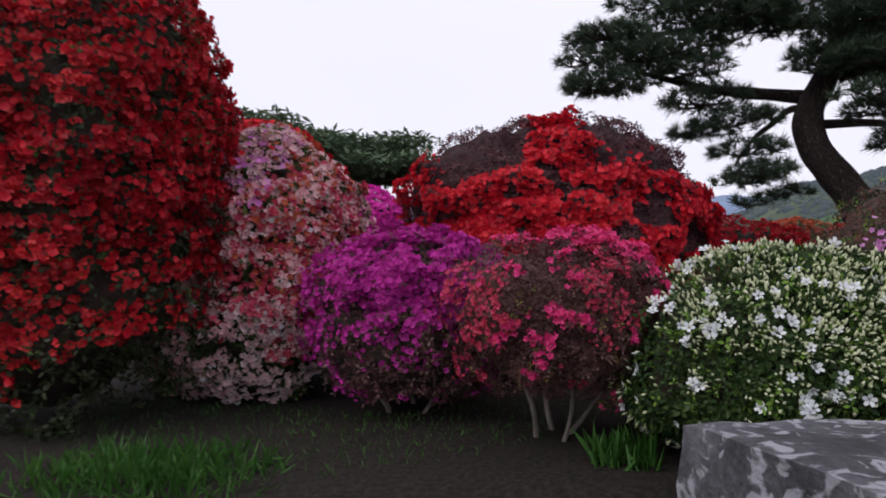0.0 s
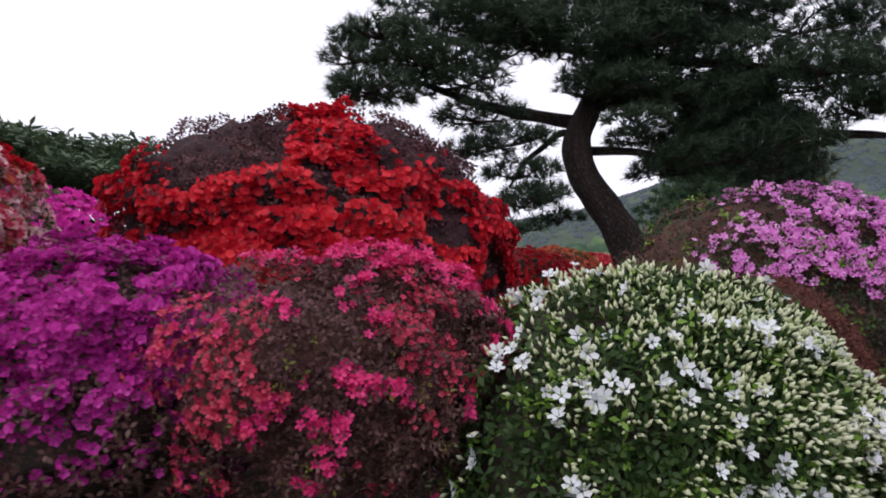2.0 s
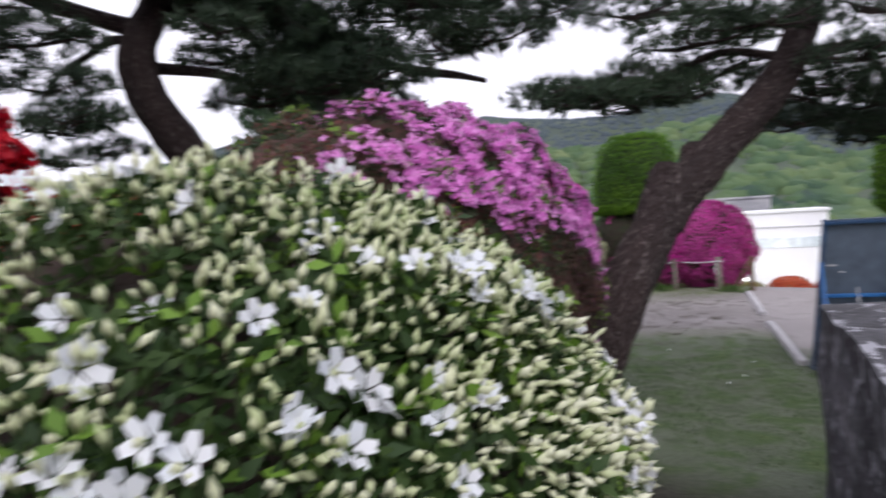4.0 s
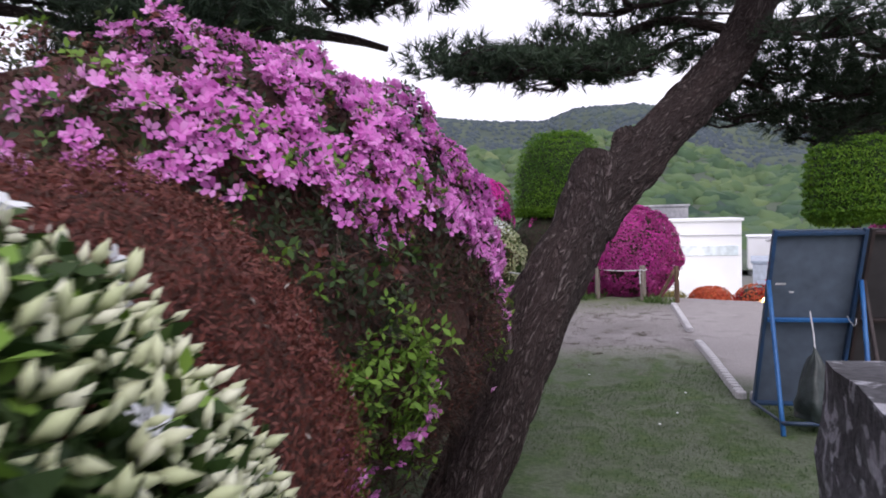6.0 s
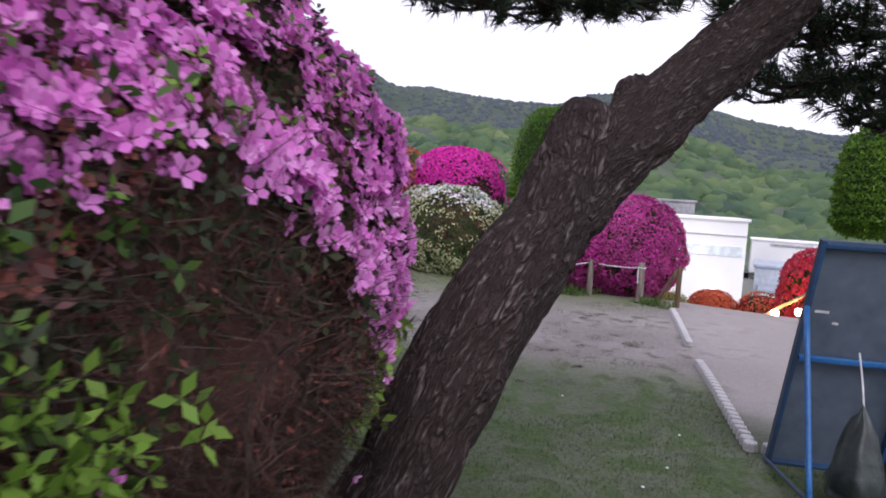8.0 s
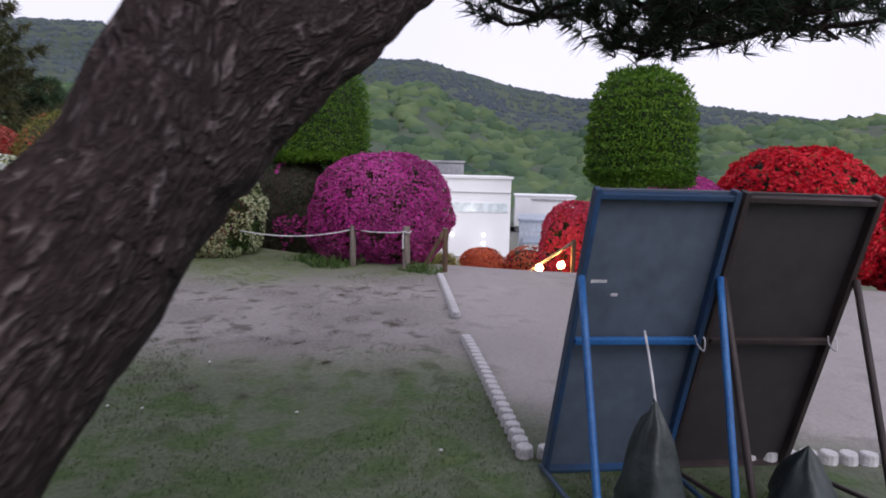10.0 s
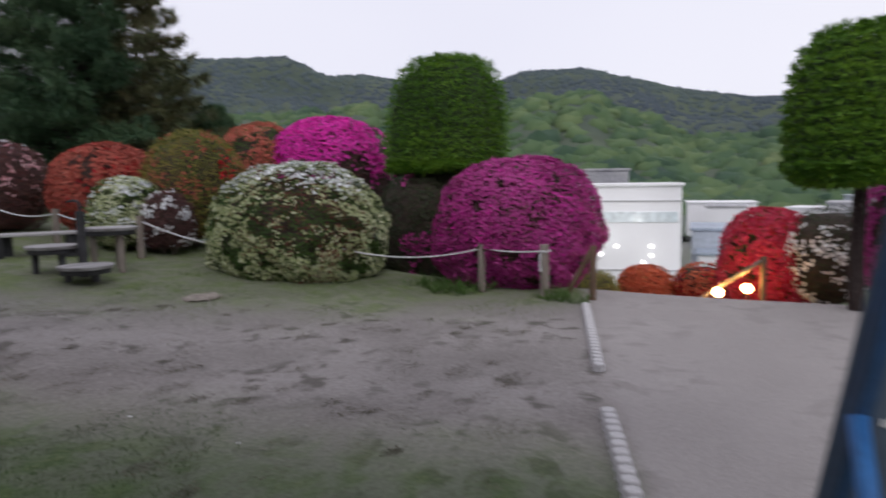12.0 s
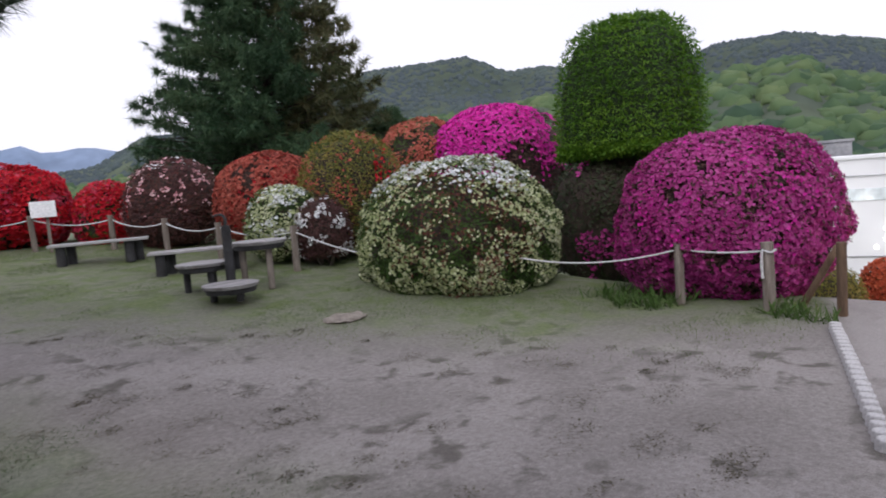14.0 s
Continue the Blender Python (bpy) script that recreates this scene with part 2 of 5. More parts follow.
def bark_build(nt, nodes, links, bsdf):
    tc = nodes.new("ShaderNodeTexCoord")
    mp = nodes.new("ShaderNodeMapping")
    mp.inputs["Scale"].default_value = (1.0, 0.34, 1.0)
    links.new(tc.outputs["UV"], mp.inputs["Vector"])
    warp = noise_node(nodes, links, 9.0, 5, mp.outputs["Vector"])
    wob = mix_col(nodes, links, 0.26, mp.outputs["Vector"], warp.outputs["Color"])
    ridge = noise_node(nodes, links, 17.0, 3, wob, 0.8)
    vo = nodes.new("ShaderNodeTexVoronoi")
    vo.feature = "DISTANCE_TO_EDGE"
    vo.inputs["Scale"].default_value = 29.0
    links.new(wob, vo.inputs["Vector"])
    fine = noise_node(nodes, links, 70.0, 8, mp.outputs["Vector"])
    broad = noise_node(nodes, links, 2.2, 3, mp.outputs["Vector"])
    plate = nodes.new("ShaderNodeMapRange")
    plate.inputs["From Min"].default_value, plate.inputs["From Max"].default_value = 0.0, 0.42
    links.new(vo.outputs["Distance"], plate.inputs["Value"])
    lift = nodes.new("ShaderNodeMath")
    lift.operation = "MULTIPLY"
    links.new(plate.outputs["Result"], lift.inputs[0])
    links.new(ridge.outputs["Fac"], lift.inputs[1])
    rough_h = nodes.new("ShaderNodeMath")
    rough_h.operation = "MULTIPLY_ADD"
    rough_h.inputs[1].default_value = 0.5
    links.new(fine.outputs["Fac"], rough_h.inputs[0])
    links.new(lift.outputs[0], rough_h.inputs[2])
    r = ramp(nodes, [(0.22, (0.026, 0.018, 0.017)), (0.4, (0.048, 0.035, 0.033)), (0.58, (0.075, 0.059, 0.057)), (0.8, (0.185, 0.16, 0.155))])
    links.new(rough_h.outputs[0], r.inputs["Fac"])
    tint = ramp(nodes, [(0.35, (0.78, 0.76, 0.76)), (0.65, (1.15, 1.08, 1.05))])
    links.new(broad.outputs["Fac"], tint.inputs["Fac"])
    links.new(mix_col(nodes, links, 1.0, r.outputs["Color"], tint.outputs["Color"], "MULTIPLY"), bsdf.inputs["Base Color"])
    bsdf.inputs["Roughness"].default_value = 0.92
    bsdf.inputs["Specular IOR Level"].default_value = 0.25
    bump(nodes, links, bsdf, rough_h.outputs[0], 1.0, 0.045)


M_BARK = material("pine_bark", bark_build)


def stone_build(nt, nodes, links, bsdf):
    big = noise_node(nodes, links, 2.2, 6)
    small = noise_node(nodes, links, 30.0, 8)
    lich = noise_node(nodes, links, 9.0, 6, None, 1.2)
    r = ramp(nodes, [(0.32, (0.028, 0.027, 0.03)), (0.5, (0.066, 0.066, 0.074)), (0.68, (0.15, 0.147, 0.16))])
    links.new(big.outputs["Fac"], r.inputs["Fac"])
    r2 = ramp(nodes, [(0.3, (0.6, 0.6, 0.6)), (0.7, (1.3, 1.3, 1.3))])
    links.new(small.outputs["Fac"], r2.inputs["Fac"])
    base = mix_col(nodes, links, 1.0, r.outputs["Color"], r2.outputs["Color"], "MULTIPLY")
    m = ramp(nodes, [(0.54, (0, 0, 0)), (0.6, (0.8, 0.8, 0.8))])
    links.new(lich.outputs["Fac"], m.inputs["Fac"])
    links.new(mix_col(nodes, links, m.outputs["Color"], base, (0.33, 0.33, 0.36)), bsdf.inputs["Base Color"])
    bsdf.inputs["Roughness"].default_value = 0.85
    bump(nodes, links, bsdf, small.outputs["Fac"], 0.7, 0.02)


M_STONE = material("lichen_stone", stone_build)


def glow(name, col, power):
    def build(nt, nodes, links, bsdf):
        bsdf.inputs["Base Color"].default_value = (0.9, 0.9, 0.9, 1)
        bsdf.inputs["Emission Color"].default_value = (*col, 1)
        bsdf.inputs["Emission Strength"].default_value = power
    return material(name, build)


M_WARM = glow("warm_lamp", (1.0, 0.55, 0.18), 30.0)
M_COLD = glow("white_lamp", (1.0, 0.98, 0.95), 3.0)


def ground_build(nt, nodes, links, bsdf):
    pos = nodes.new("ShaderNodeNewGeometry").outputs["Position"]
    sep = nodes.new("ShaderNodeSeparateXYZ")
    links.new(pos, sep.inputs[0])

    def lin(ax, ay, c):
        a = nodes.new("ShaderNodeMath")
        a.operation = "MULTIPLY_ADD"
        a.inputs[1].default_value, a.inputs[2].default_value = ax, c
        links.new(sep.outputs["X"], a.inputs[0])
        b = nodes.new("ShaderNodeMath")
        b.operation = "MULTIPLY_ADD"
        b.inputs[1].default_value = ay
        links.new(sep.outputs["Y"], b.inputs[0])
        links.new(a.outputs[0], b.inputs[2])
        return b.outputs[0]

    def op(kind, a, b):
        m = nodes.new("ShaderNodeMath")
        m.operation = kind
        for i, v in enumerate((a, b)):
            if isinstance(v, float):
                m.inputs[i].default_value = v
            else:
                links.new(v, m.inputs[i])
        return m.outputs[0]

    def smooth(v, lo, hi):
        m = nodes.new("ShaderNodeMapRange")
        m.interpolation_type = "SMOOTHSTEP"
        m.inputs["From Min"].default_value, m.inputs["From Max"].default_value = lo, hi
        links.new(v, m.inputs["Value"])
        return m.outputs["Result"]

    broad = noise_node(nodes, links, 0.9, 4, pos).outputs["Fac"]
    mid = noise_node(nodes, links, 3.2, 5, pos, 0.4).outputs["Fac"]
    fine = noise_node(nodes, links, 26.0, 8, pos).outputs["Fac"]
    grit = noise_node(nodes, links, 110.0, 6, pos).outputs["Fac"]
    wob = op("MULTIPLY", op("SUBTRACT", broad, 0.5), 2.4)
    # lawn on the near side, bare trodden soil across the middle, thin grass along the fence
    near = smooth(op("SUBTRACT", lin(-1.0, -0.22, 10.55), op("MULTIPLY", wob, -0.6)), -0.9, 1.0)
    far = smooth(op("ADD", lin(0.86, 0.7, -15.7), wob), -0.9, 1.4)
    path = smooth(lin(0.333, -1.0, 0.02), 0.0, 0.25)
    east = smooth(op("ADD", lin(1.0, 0.0, -8.5), op("MULTIPLY", wob, 0.3)), -0.35, 0.8)
    trail = op("MULTIPLY", path, east)
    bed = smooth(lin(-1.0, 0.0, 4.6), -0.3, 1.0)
    clump = smooth(mid, 0.42, 0.66)
    grass = op("MAXIMUM", op("MULTIPLY", near, op("ADD", op("MULTIPLY", clump, 0.25), 0.72)), op("MULTIPLY", far, op("ADD", op("MULTIPLY", clump, 0.35), 0.62)))
    grass = op("MULTIPLY", grass, op("SUBTRACT", 1.0, trail))
    soil = ramp(nodes, [(0.3, (0.16, 0.144, 0.136)), (0.5, (0.245, 0.226, 0.218)), (0.72, (0.345, 0.32, 0.312))])
    links.new(op("ADD", op("MULTIPLY", broad, 0.55), op("MULTIPLY", fine, 0.45)), soil.inputs["Fac"])
    green = ramp(nodes, [(0.3, (0.07, 0.098, 0.036)), (0.55, (0.115, 0.15, 0.06)), (0.75, (0.185, 0.205, 0.105))])
    links.new(op("ADD", op("MULTIPLY", mid, 0.5), op("MULTIPLY", fine, 0.5)), green.inputs["Fac"])
    lush = ramp(nodes, [(0.3, (0.024, 0.05, 0.014)), (0.55, (0.05, 0.088, 0.027)), (0.75, (0.098, 0.125, 0.05))])
    links.new(op("ADD", op("MULTIPLY", mid, 0.6), op("MULTIPLY", fine, 0.4)), lush.inputs["Fac"])
    # dark bed earth, lowered further to hold the shade under the azaleas
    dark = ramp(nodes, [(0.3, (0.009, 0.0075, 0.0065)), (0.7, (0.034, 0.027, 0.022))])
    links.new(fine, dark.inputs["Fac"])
    scuff = smooth(noise_node(nodes, links, 3.4, 4, pos, 0.35).outputs["Fac"], 0.51, 0.64)
    damp = op("MULTIPLY", scuff, op("MULTIPLY", smooth(broad, 0.42, 0.58), 0.75))
    dirt = mix_col(nodes, links, damp, soil.outputs["Color"], (0.078, 0.07, 0.06))
    dirt = mix_col(nodes, links, op("MULTIPLY", trail, 0.55), dirt, (0.37, 0.345, 0.34))
    col = mix_col(nodes, links, grass, dirt, mix_col(nodes, links, near, green.outputs["Color"], lush.outputs["Color"]))
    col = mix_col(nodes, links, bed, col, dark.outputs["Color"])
    spk = ramp(nodes, [(0.3, (0.75, 0.75, 0.75)), (0.7, (1.2, 1.2, 1.2))])
    links.new(grit, spk.inputs["Fac"])
    col = mix_col(nodes, links, 1.0, col, spk.outputs["Color"], "MULTIPLY")
    valley = smooth(lin(1.0, 0.0, -30.0), 0.0, 20.0)
    vcol = ramp(nodes, [(0.35, (0.1, 0.13, 0.06)), (0.6, (0.2, 0.2, 0.19))])
    links.new(noise_node(nodes, links, 0.03, 4, pos).outputs["Fac"], vcol.inputs["Fac"])
    col = mix_col(nodes, links, valley, col, vcol.outputs["Color"])
    links.new(col, bsdf.inputs["Base Color"])
    bsdf.inputs["Roughness"].default_value = 0.95
    bsdf.inputs["Specular IOR Level"].default_value = 0.2
    bump(nodes, links, bsdf, op("ADD", op("MULTIPLY", fine, 0.7), op("MULTIPLY", mid, 0.8)), 0.45, 0.045)


M_GROUND = material("trodden_ground", ground_build)

# ---- mesh helpers ----
rng = np.random.default_rng(7)


def waves(seed, n=14):
    r = np.random.default_rng(seed)
    k = r.normal(size=(n, 3))
    k /= np.linalg.norm(k, axis=1)[:, None]
    return k * r.uniform(0.6, 1.6, (n, 1)), r.uniform(0, 6.28, n)


def wnoise(p, seed, freq):
    """A smooth noise of about -1 to 1 at the points p."""
    k, ph = waves(seed)
    return np.sin(p @ k.T * freq * 3.0 + ph).sum(axis=1) / 4.0


def mesh_np(name, verts, faces):
    """A mesh from arrays; faces all have the same number of corners."""
    verts, faces = np.asarray(verts, np.float32), np.asarray(faces, np.int32)
    me = bpy.data.meshes.new(name)
    n, k = faces.shape
    me.vertices.add(len(verts))
    me.vertices.foreach_set("co", verts.ravel())
    me.loops.add(n * k)
    me.loops.foreach_set("vertex_index", faces.ravel())
    me.polygons.add(n)
    me.polygons.foreach_set("loop_start", np.arange(0, n * k, k, dtype=np.int32))
    me.update(calc_edges=True)
    return me


def part_mesh(name, me, mat, parent, label="", smooth=False):
    ob = new(name, me)
    me.materials.append(mat)
    if smooth:
        me.polygons.foreach_set("use_smooth", [True] * len(me.polygons))
    if parent is not None:
        ob.parent = parent
    if label:
        tagged(ob, label=label)
    return ob


def part(name, bm, mat, parent, label="", smooth=False):
    me = bpy.data.meshes.new(name)
    bm.to_mesh(me)
    bm.free()
    return part_mesh(name, me, mat, parent, label, smooth)


def thing(name, label, category, at=(0, 0, 0), rz=0.0, group="", kind=""):
    e = new(name)
    e.matrix_world = pose(*at, 0, 0, rz)
    e.empty_display_size = 0.1
    return tagged(e, label, category, group, kind)


def scattered(name, tv, tf, pos, nor, size, spin=None, lean=0.5, r=rng):
    """One mesh of the template repeated at pos, its z axis along nor with some lean."""
    n = len(pos)
    nor = nor + r.normal(size=(n, 3)) * lean * 0.5
    z = nor / np.linalg.norm(nor, axis=1)[:, None]
    h = r.normal(size=(n, 3)) if spin is None else spin
    x = np.cross(h, z)
    x /= np.linalg.norm(x, axis=1)[:, None] + 1e-9
    y = np.cross(z, x)
    tv = np.asarray(tv, float)
    v = pos[:, None, :] + np.asarray(size)[:, None, None] * (tv[None, :, 0:1] * x[:, None] + tv[None, :, 1:2] * y[:, None] + tv[None, :, 2:3] * z[:, None])
    tf = np.asarray(tf)
    f = tf[None] + (np.arange(n) * len(tv))[:, None, None]
    return mesh_np(name, v.reshape(-1, 3), f.reshape(-1, tf.shape[1]))


def petals5():
    """A five-petalled flower with broad rounded petals."""
    v, f = [], []
    for i in range(5):
        a = i * 2 * math.pi / 5
        for rr, da, z in ((0.05, 0, -0.14), (0.28, -0.6, 0.07), (0.49, -0.24, 0.12), (0.49, 0.24, 0.12), (0.28, 0.6, 0.07)):
            v.append((rr * math.cos(a + da), rr * math.sin(a + da), z))
        f.append(tuple(range(5 * i, 5 * i + 5)))
    return v, f


def cup5():
    v, f = [(0, 0, -0.1)], []
    for i in range(5):
        a = i * 2 * math.pi / 5
        v.append((0.5 * math.cos(a), 0.5 * math.sin(a), 0.12 + 0.1 * (i % 2)))
    for i in range(5):
        f.append((0, 1 + i, 1 + (i + 1) % 5))
    return v, f


def bud_shape():
    v = [(0, 0, 0), (0.17, 0, 0.58), (0, 0.17, 0.58), (-0.17, 0, 0.58), (0, -0.17, 0.58), (0, 0, 1)]
    f = [(0, 2, 1), (0, 3, 2), (0, 4, 3), (0, 1, 4), (5, 1, 2), (5, 2, 3), (5, 3, 4), (5, 4, 1)]
    return v, f


LEAF = ([(0, 0, 0), (0.17, 0.5, 0.06), (0, 1, 0.0), (-0.17, 0.5, 0.06)], [(0, 1, 2, 3)])
LEAF_UP = ([(0, 0, 0), (0.17, 0.06, 0.5), (0, 0.0, 1), (-0.17, 0.06, 0.5)], [(0, 1, 2, 3)])
ROSETTE_V, ROSETTE_F = [], []
for i in range(3):
    t, w = i * 2.0944, 0.24
    for k, q, h in ((0.05, 0.0, 0.0), (0.5, w, 0.22), (1.0, 0.0, 0.3), (0.5, -w, 0.22)):
        ROSETTE_V.append((k * math.cos(t) - q * math.sin(t), k * math.sin(t) + q * math.cos(t), h))
    ROSETTE_F.append((4 * i, 4 * i + 1, 4 * i + 2, 4 * i + 3))
ROSETTE = (ROSETTE_V, ROSETTE_F)
BLADE = ([(-0.05, 0, 0), (0.05, 0, 0), (0.03, 0.1, 0.6), (0.0, 0.32, 1.0)], [(0, 1, 2, 3)])
PETAL, CUP, BUD = petals5(), cup5(), bud_shape()
BLOOM_V, BLOOM_F = [], []
for i in range(5):
    t = i * 1.2566
    for k, q, h in ((0.03, 0.0, -0.12), (0.4, -0.58, 0.16), (0.52, 0.0, 0.08), (0.4, 0.58, 0.16)):
        BLOOM_V.append((k * math.cos(t + q), k * math.sin(t + q), h))
    BLOOM_F.append((4 * i, 4 * i + 1, 4 * i + 2, 4 * i + 3))
BLOOM = (BLOOM_V, BLOOM_F)


def tuft_shape(n, spread, width, seed):
    r = np.random.default_rng(seed)
    v, f = [], []
    for i in range(n):
        d = np.array([r.normal() * spread, r.normal() * spread, abs(r.normal()) * 0.6 + 0.25])
        d /= np.linalg.norm(d)
        s = np.cross(d, r.normal(size=3))
        s *= width / np.linalg.norm(s)
        ln = r.uniform(0.7, 1.0)
        o = np.array([0, 0, r.uniform(-0.25, 0.1)])
        f.append((len(v), len(v) + 1, len(v) + 2))
        v += [o - s, o + s, o + d * ln]
    return [tuple(q) for q in v], f


TUFT = tuft_shape(22, 0.8, 0.034, 3)
TWIGS = tuft_shape(5, 1.6, 0.012, 5)


def tube_np(pts, radii, seg=10, wobble=0.0, seed=1, steps=6, furrow=0.0):
    """A tapered limb along a smooth line through pts."""
    P = np.array(pts, float)
    R = np.array(radii, float)
    out, rad = [], []
    for i in range(len(P) - 1):
        a, b = P[max(i - 1, 0)], P[i]
        c, d = P[i + 1], P[min(i + 2, len(P) - 1)]
        for s in range(steps):
            t = s / steps
            out.append(0.5 * (2 * b + (c - a) * t + (2 * a - 5 * b + 4 * c - d) * t * t + (3 * b - a - 3 * c + d) * t ** 3))
            rad.append(R[i] * (1 - t) + R[i + 1] * t)
    out.append(P[-1]), rad.append(R[-1])
    out, rad = np.array(out), np.array(rad)
    tan = np.gradient(out, axis=0)
    tan /= np.linalg.norm(tan, axis=1)[:, None]
    up = np.array([0.31, 0.9, 0.2])
    x = np.cross(tan, up)
    x /= np.linalg.norm(x, axis=1)[:, None]
    y = np.cross(tan, x)
    ang = np.arange(seg) * 2 * math.pi / seg
    v = out[:, None] + rad[:, None, None] * (np.cos(ang)[None, :, None] * x[:, None] + np.sin(ang)[None, :, None] * y[:, None])
    if wobble:
        d = v - out[:, None]
        nz = wnoise(v.reshape(-1, 3), seed, 1.3).reshape(v.shape[:2]) + 0.6 * wnoise(v.reshape(-1, 3), seed + 1, 4.5).reshape(v.shape[:2])
        v = out[:, None] + d * (1 + wobble * nz)[:, :, None]
    if furrow:
        run = np.concatenate([[0], np.cumsum(np.linalg.norm(np.diff(out, axis=0), axis=1))])
        q = np.stack([np.tile(np.cos(ang) * R.max(), (len(out), 1)), np.tile(np.sin(ang) * R.max(), (len(out), 1)), np.tile(run[:, None] * 0.4, (1, seg))], -1).reshape(-1, 3)
        cut = np.minimum(np.abs(wnoise(q, seed + 5, 9.0)), 0.5) + 0.5 * np.minimum(np.abs(wnoise(q, seed + 6, 17.0)), 0.5)
        d = v - out[:, None]
        v = v + d / np.linalg.norm(d, axis=2)[:, :, None] * (furrow * (cut.reshape(v.shape[:2]) * 2.4 - 0.8))[:, :, None]
    n = len(out)
    f = [(i * seg + j, i * seg + (j + 1) % seg, (i + 1) * seg + (j + 1) % seg, (i + 1) * seg + j) for i in range(n - 1) for j in range(seg)]
    v = np.vstack([v.reshape(-1, 3), out[:1], out[-1:]])
    f += [(n * seg, (j + 1) % seg, j, j) for j in range(seg)]
    f += [(n * seg + 1, (n - 1) * seg + j, (n - 1) * seg + (j + 1) % seg, (n - 1) * seg + (j + 1) % seg) for j in range(seg)]
    quads = [q for q in f if q[2] != q[3]]
    tris = [(q[0], q[1], q[2]) for q in f if q[2] == q[3]]
    me = bpy.data.meshes.new("limb")
    me.from_pydata(v.tolist(), [], quads + tris)
    along = np.concatenate([[0], np.cumsum(np.linalg.norm(np.diff(out, axis=0), axis=1))])
    uv = me.uv_layers.new(name="along")
    girth = 2 * math.pi * float(R.max())
    uvs = []
    for i in range(n - 1):
        for j in range(seg):
            uvs += [j / seg * girth, along[i], (j + 1) / seg * girth, along[i], (j + 1) / seg * girth, along[i + 1], j / seg * girth, along[i + 1]]
    uvs += [0.0] * (2 * len(me.loops) - len(uvs))
    uv.data.foreach_set("uv", uvs)
    return me


def join_np(meshes):
    bm = bmesh.new()
    for me in meshes:
        bm.from_mesh(me)
        bpy.data.meshes.remove(me)
    return bm


def box(sx, sy, sz, at=(0, 0, 0), bev=0.0, m=None):
    bm = bmesh.new()
    bmesh.ops.create_cube(bm, size=1.0, matrix=Matrix.Translation(at) @ Matrix.Diagonal((sx, sy, sz, 1)))
    if bev:
        bmesh.ops.bevel(bm, geom=bm.edges[:], offset=bev, segments=2, affect="EDGES", profile=0.6)
    if m is not None:
        bm.transform(m)
    return bm


def cyl(r1, r2, h, at=(0, 0, 0), seg=16, bev=0.0, m=None):
    bm = bmesh.new()
    bmesh.ops.create_cone(bm, cap_ends=True, segments=seg, radius1=r1, radius2=r2, depth=h, matrix=Matrix.Translation((at[0], at[1], at[2] + h / 2)))
    if bev:
        rim = [e for e in bm.edges if any(len(fc.verts) > 4 for fc in e.link_faces)]
        bmesh.ops.bevel(bm, geom=rim, offset=bev, segments=2, affect="EDGES", profile=0.6)
    if m is not None:
        bm.transform(m)
    return bm


# ---- the ground ----


def sstep(v, lo, hi):
    t = np.clip((v - lo) / (hi - lo), 0, 1)
    return t * t * (3 - 2 * t)


def ground_z(x, y):
    x, y = np.asarray(x, float), np.asarray(y, float)
    z = 0.55 * (1 - sstep(x, 1.6, 5.2)) * (0.45 + 0.55 * sstep(y - 0.3 * np.clip(x, 0, 4), 0.6, 2.2))
    z = z + 0.1 * np.clip(y - 7.0, 0, 10) * (1 - 0.5 * sstep(x, 14, 18))
    z = z - 0.2 * np.clip(x - 15.6, 0, 12) - 6.5 * sstep(x, 26, 48)
    z = z - 0.2 * np.clip(-y - 8, 0, 20)
    z = z - 7.0 * sstep(y, 30, 70)
    d = np.hypot(x - 8, y - 5)
    return z + 0.015 * np.sin(x * 1.7 + 0.6) * np.sin(y * 1.3) * (d < 40)


def gz(x, y):
    return float(ground_z(x, y))


def axis(lo, hi, c):
    near = np.arange(c - 16, c + 16, 0.25)
    out = c + 16 * 1.12 ** np.arange(0, 60)
    out2 = c - 16 * 1.12 ** np.arange(0, 60)
    a = np.concatenate([out2[out2 > lo], near, out[out < hi], [lo, hi]])
    return np.unique(np.round(a, 3))


gx, gy = axis(-2500, 2500, 8.0), axis(-2500, 2500, 6.0)
GX, GY = np.meshgrid(gx, gy, indexing="ij")
nx, ny = GX.shape
idx = np.arange(nx * ny).reshape(nx, ny)
quads = np.stack([idx[:-1, :-1], idx[1:, :-1], idx[1:, 1:], idx[:-1, 1:]], -1).reshape(-1, 4)
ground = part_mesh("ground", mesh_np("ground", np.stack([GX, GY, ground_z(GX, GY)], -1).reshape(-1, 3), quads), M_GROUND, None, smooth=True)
tagged(ground, "trodden sandy soil with thin patchy grass", "ground", kind="structure")

# ---- hills beyond the valley ----
RIDGE = [(-80, 0.05), (-40, 0.05), (-21, 0.063), (-13, 0.082), (-7, 0.098), (3.5, 0.108), (9, 0.123), (16.4, 0.155), (21.5, 0.155), (24, 0.14),
         (28, 0.143), (32, 0.149), (34.7, 0.155), (37.7, 0.152), (41, 0.177), (45.6, 0.169), (49, 0.165), (56, 0.13), (63, 0.1), (67.5, 0.095), (71, 0.06), (78, 0.045),
         (95, 0.05), (120, 0.06), (150, 0.06)]
ra, rv = np.array([q[0] for q in RIDGE]), np.array([q[1] for q in RIDGE])
NEAR_RIDGE = [(-80, 0.04), (-45, 0.05), (-11, 0.068), (0, 0.074), (7, 0.06), (12, 0.095), (16, 0.122), (20, 0.115), (25, 0.095), (36, 0.11), (44, 0.095), (55, 0.07), (70, 0.045), (100, 0.03), (150, 0.03)]
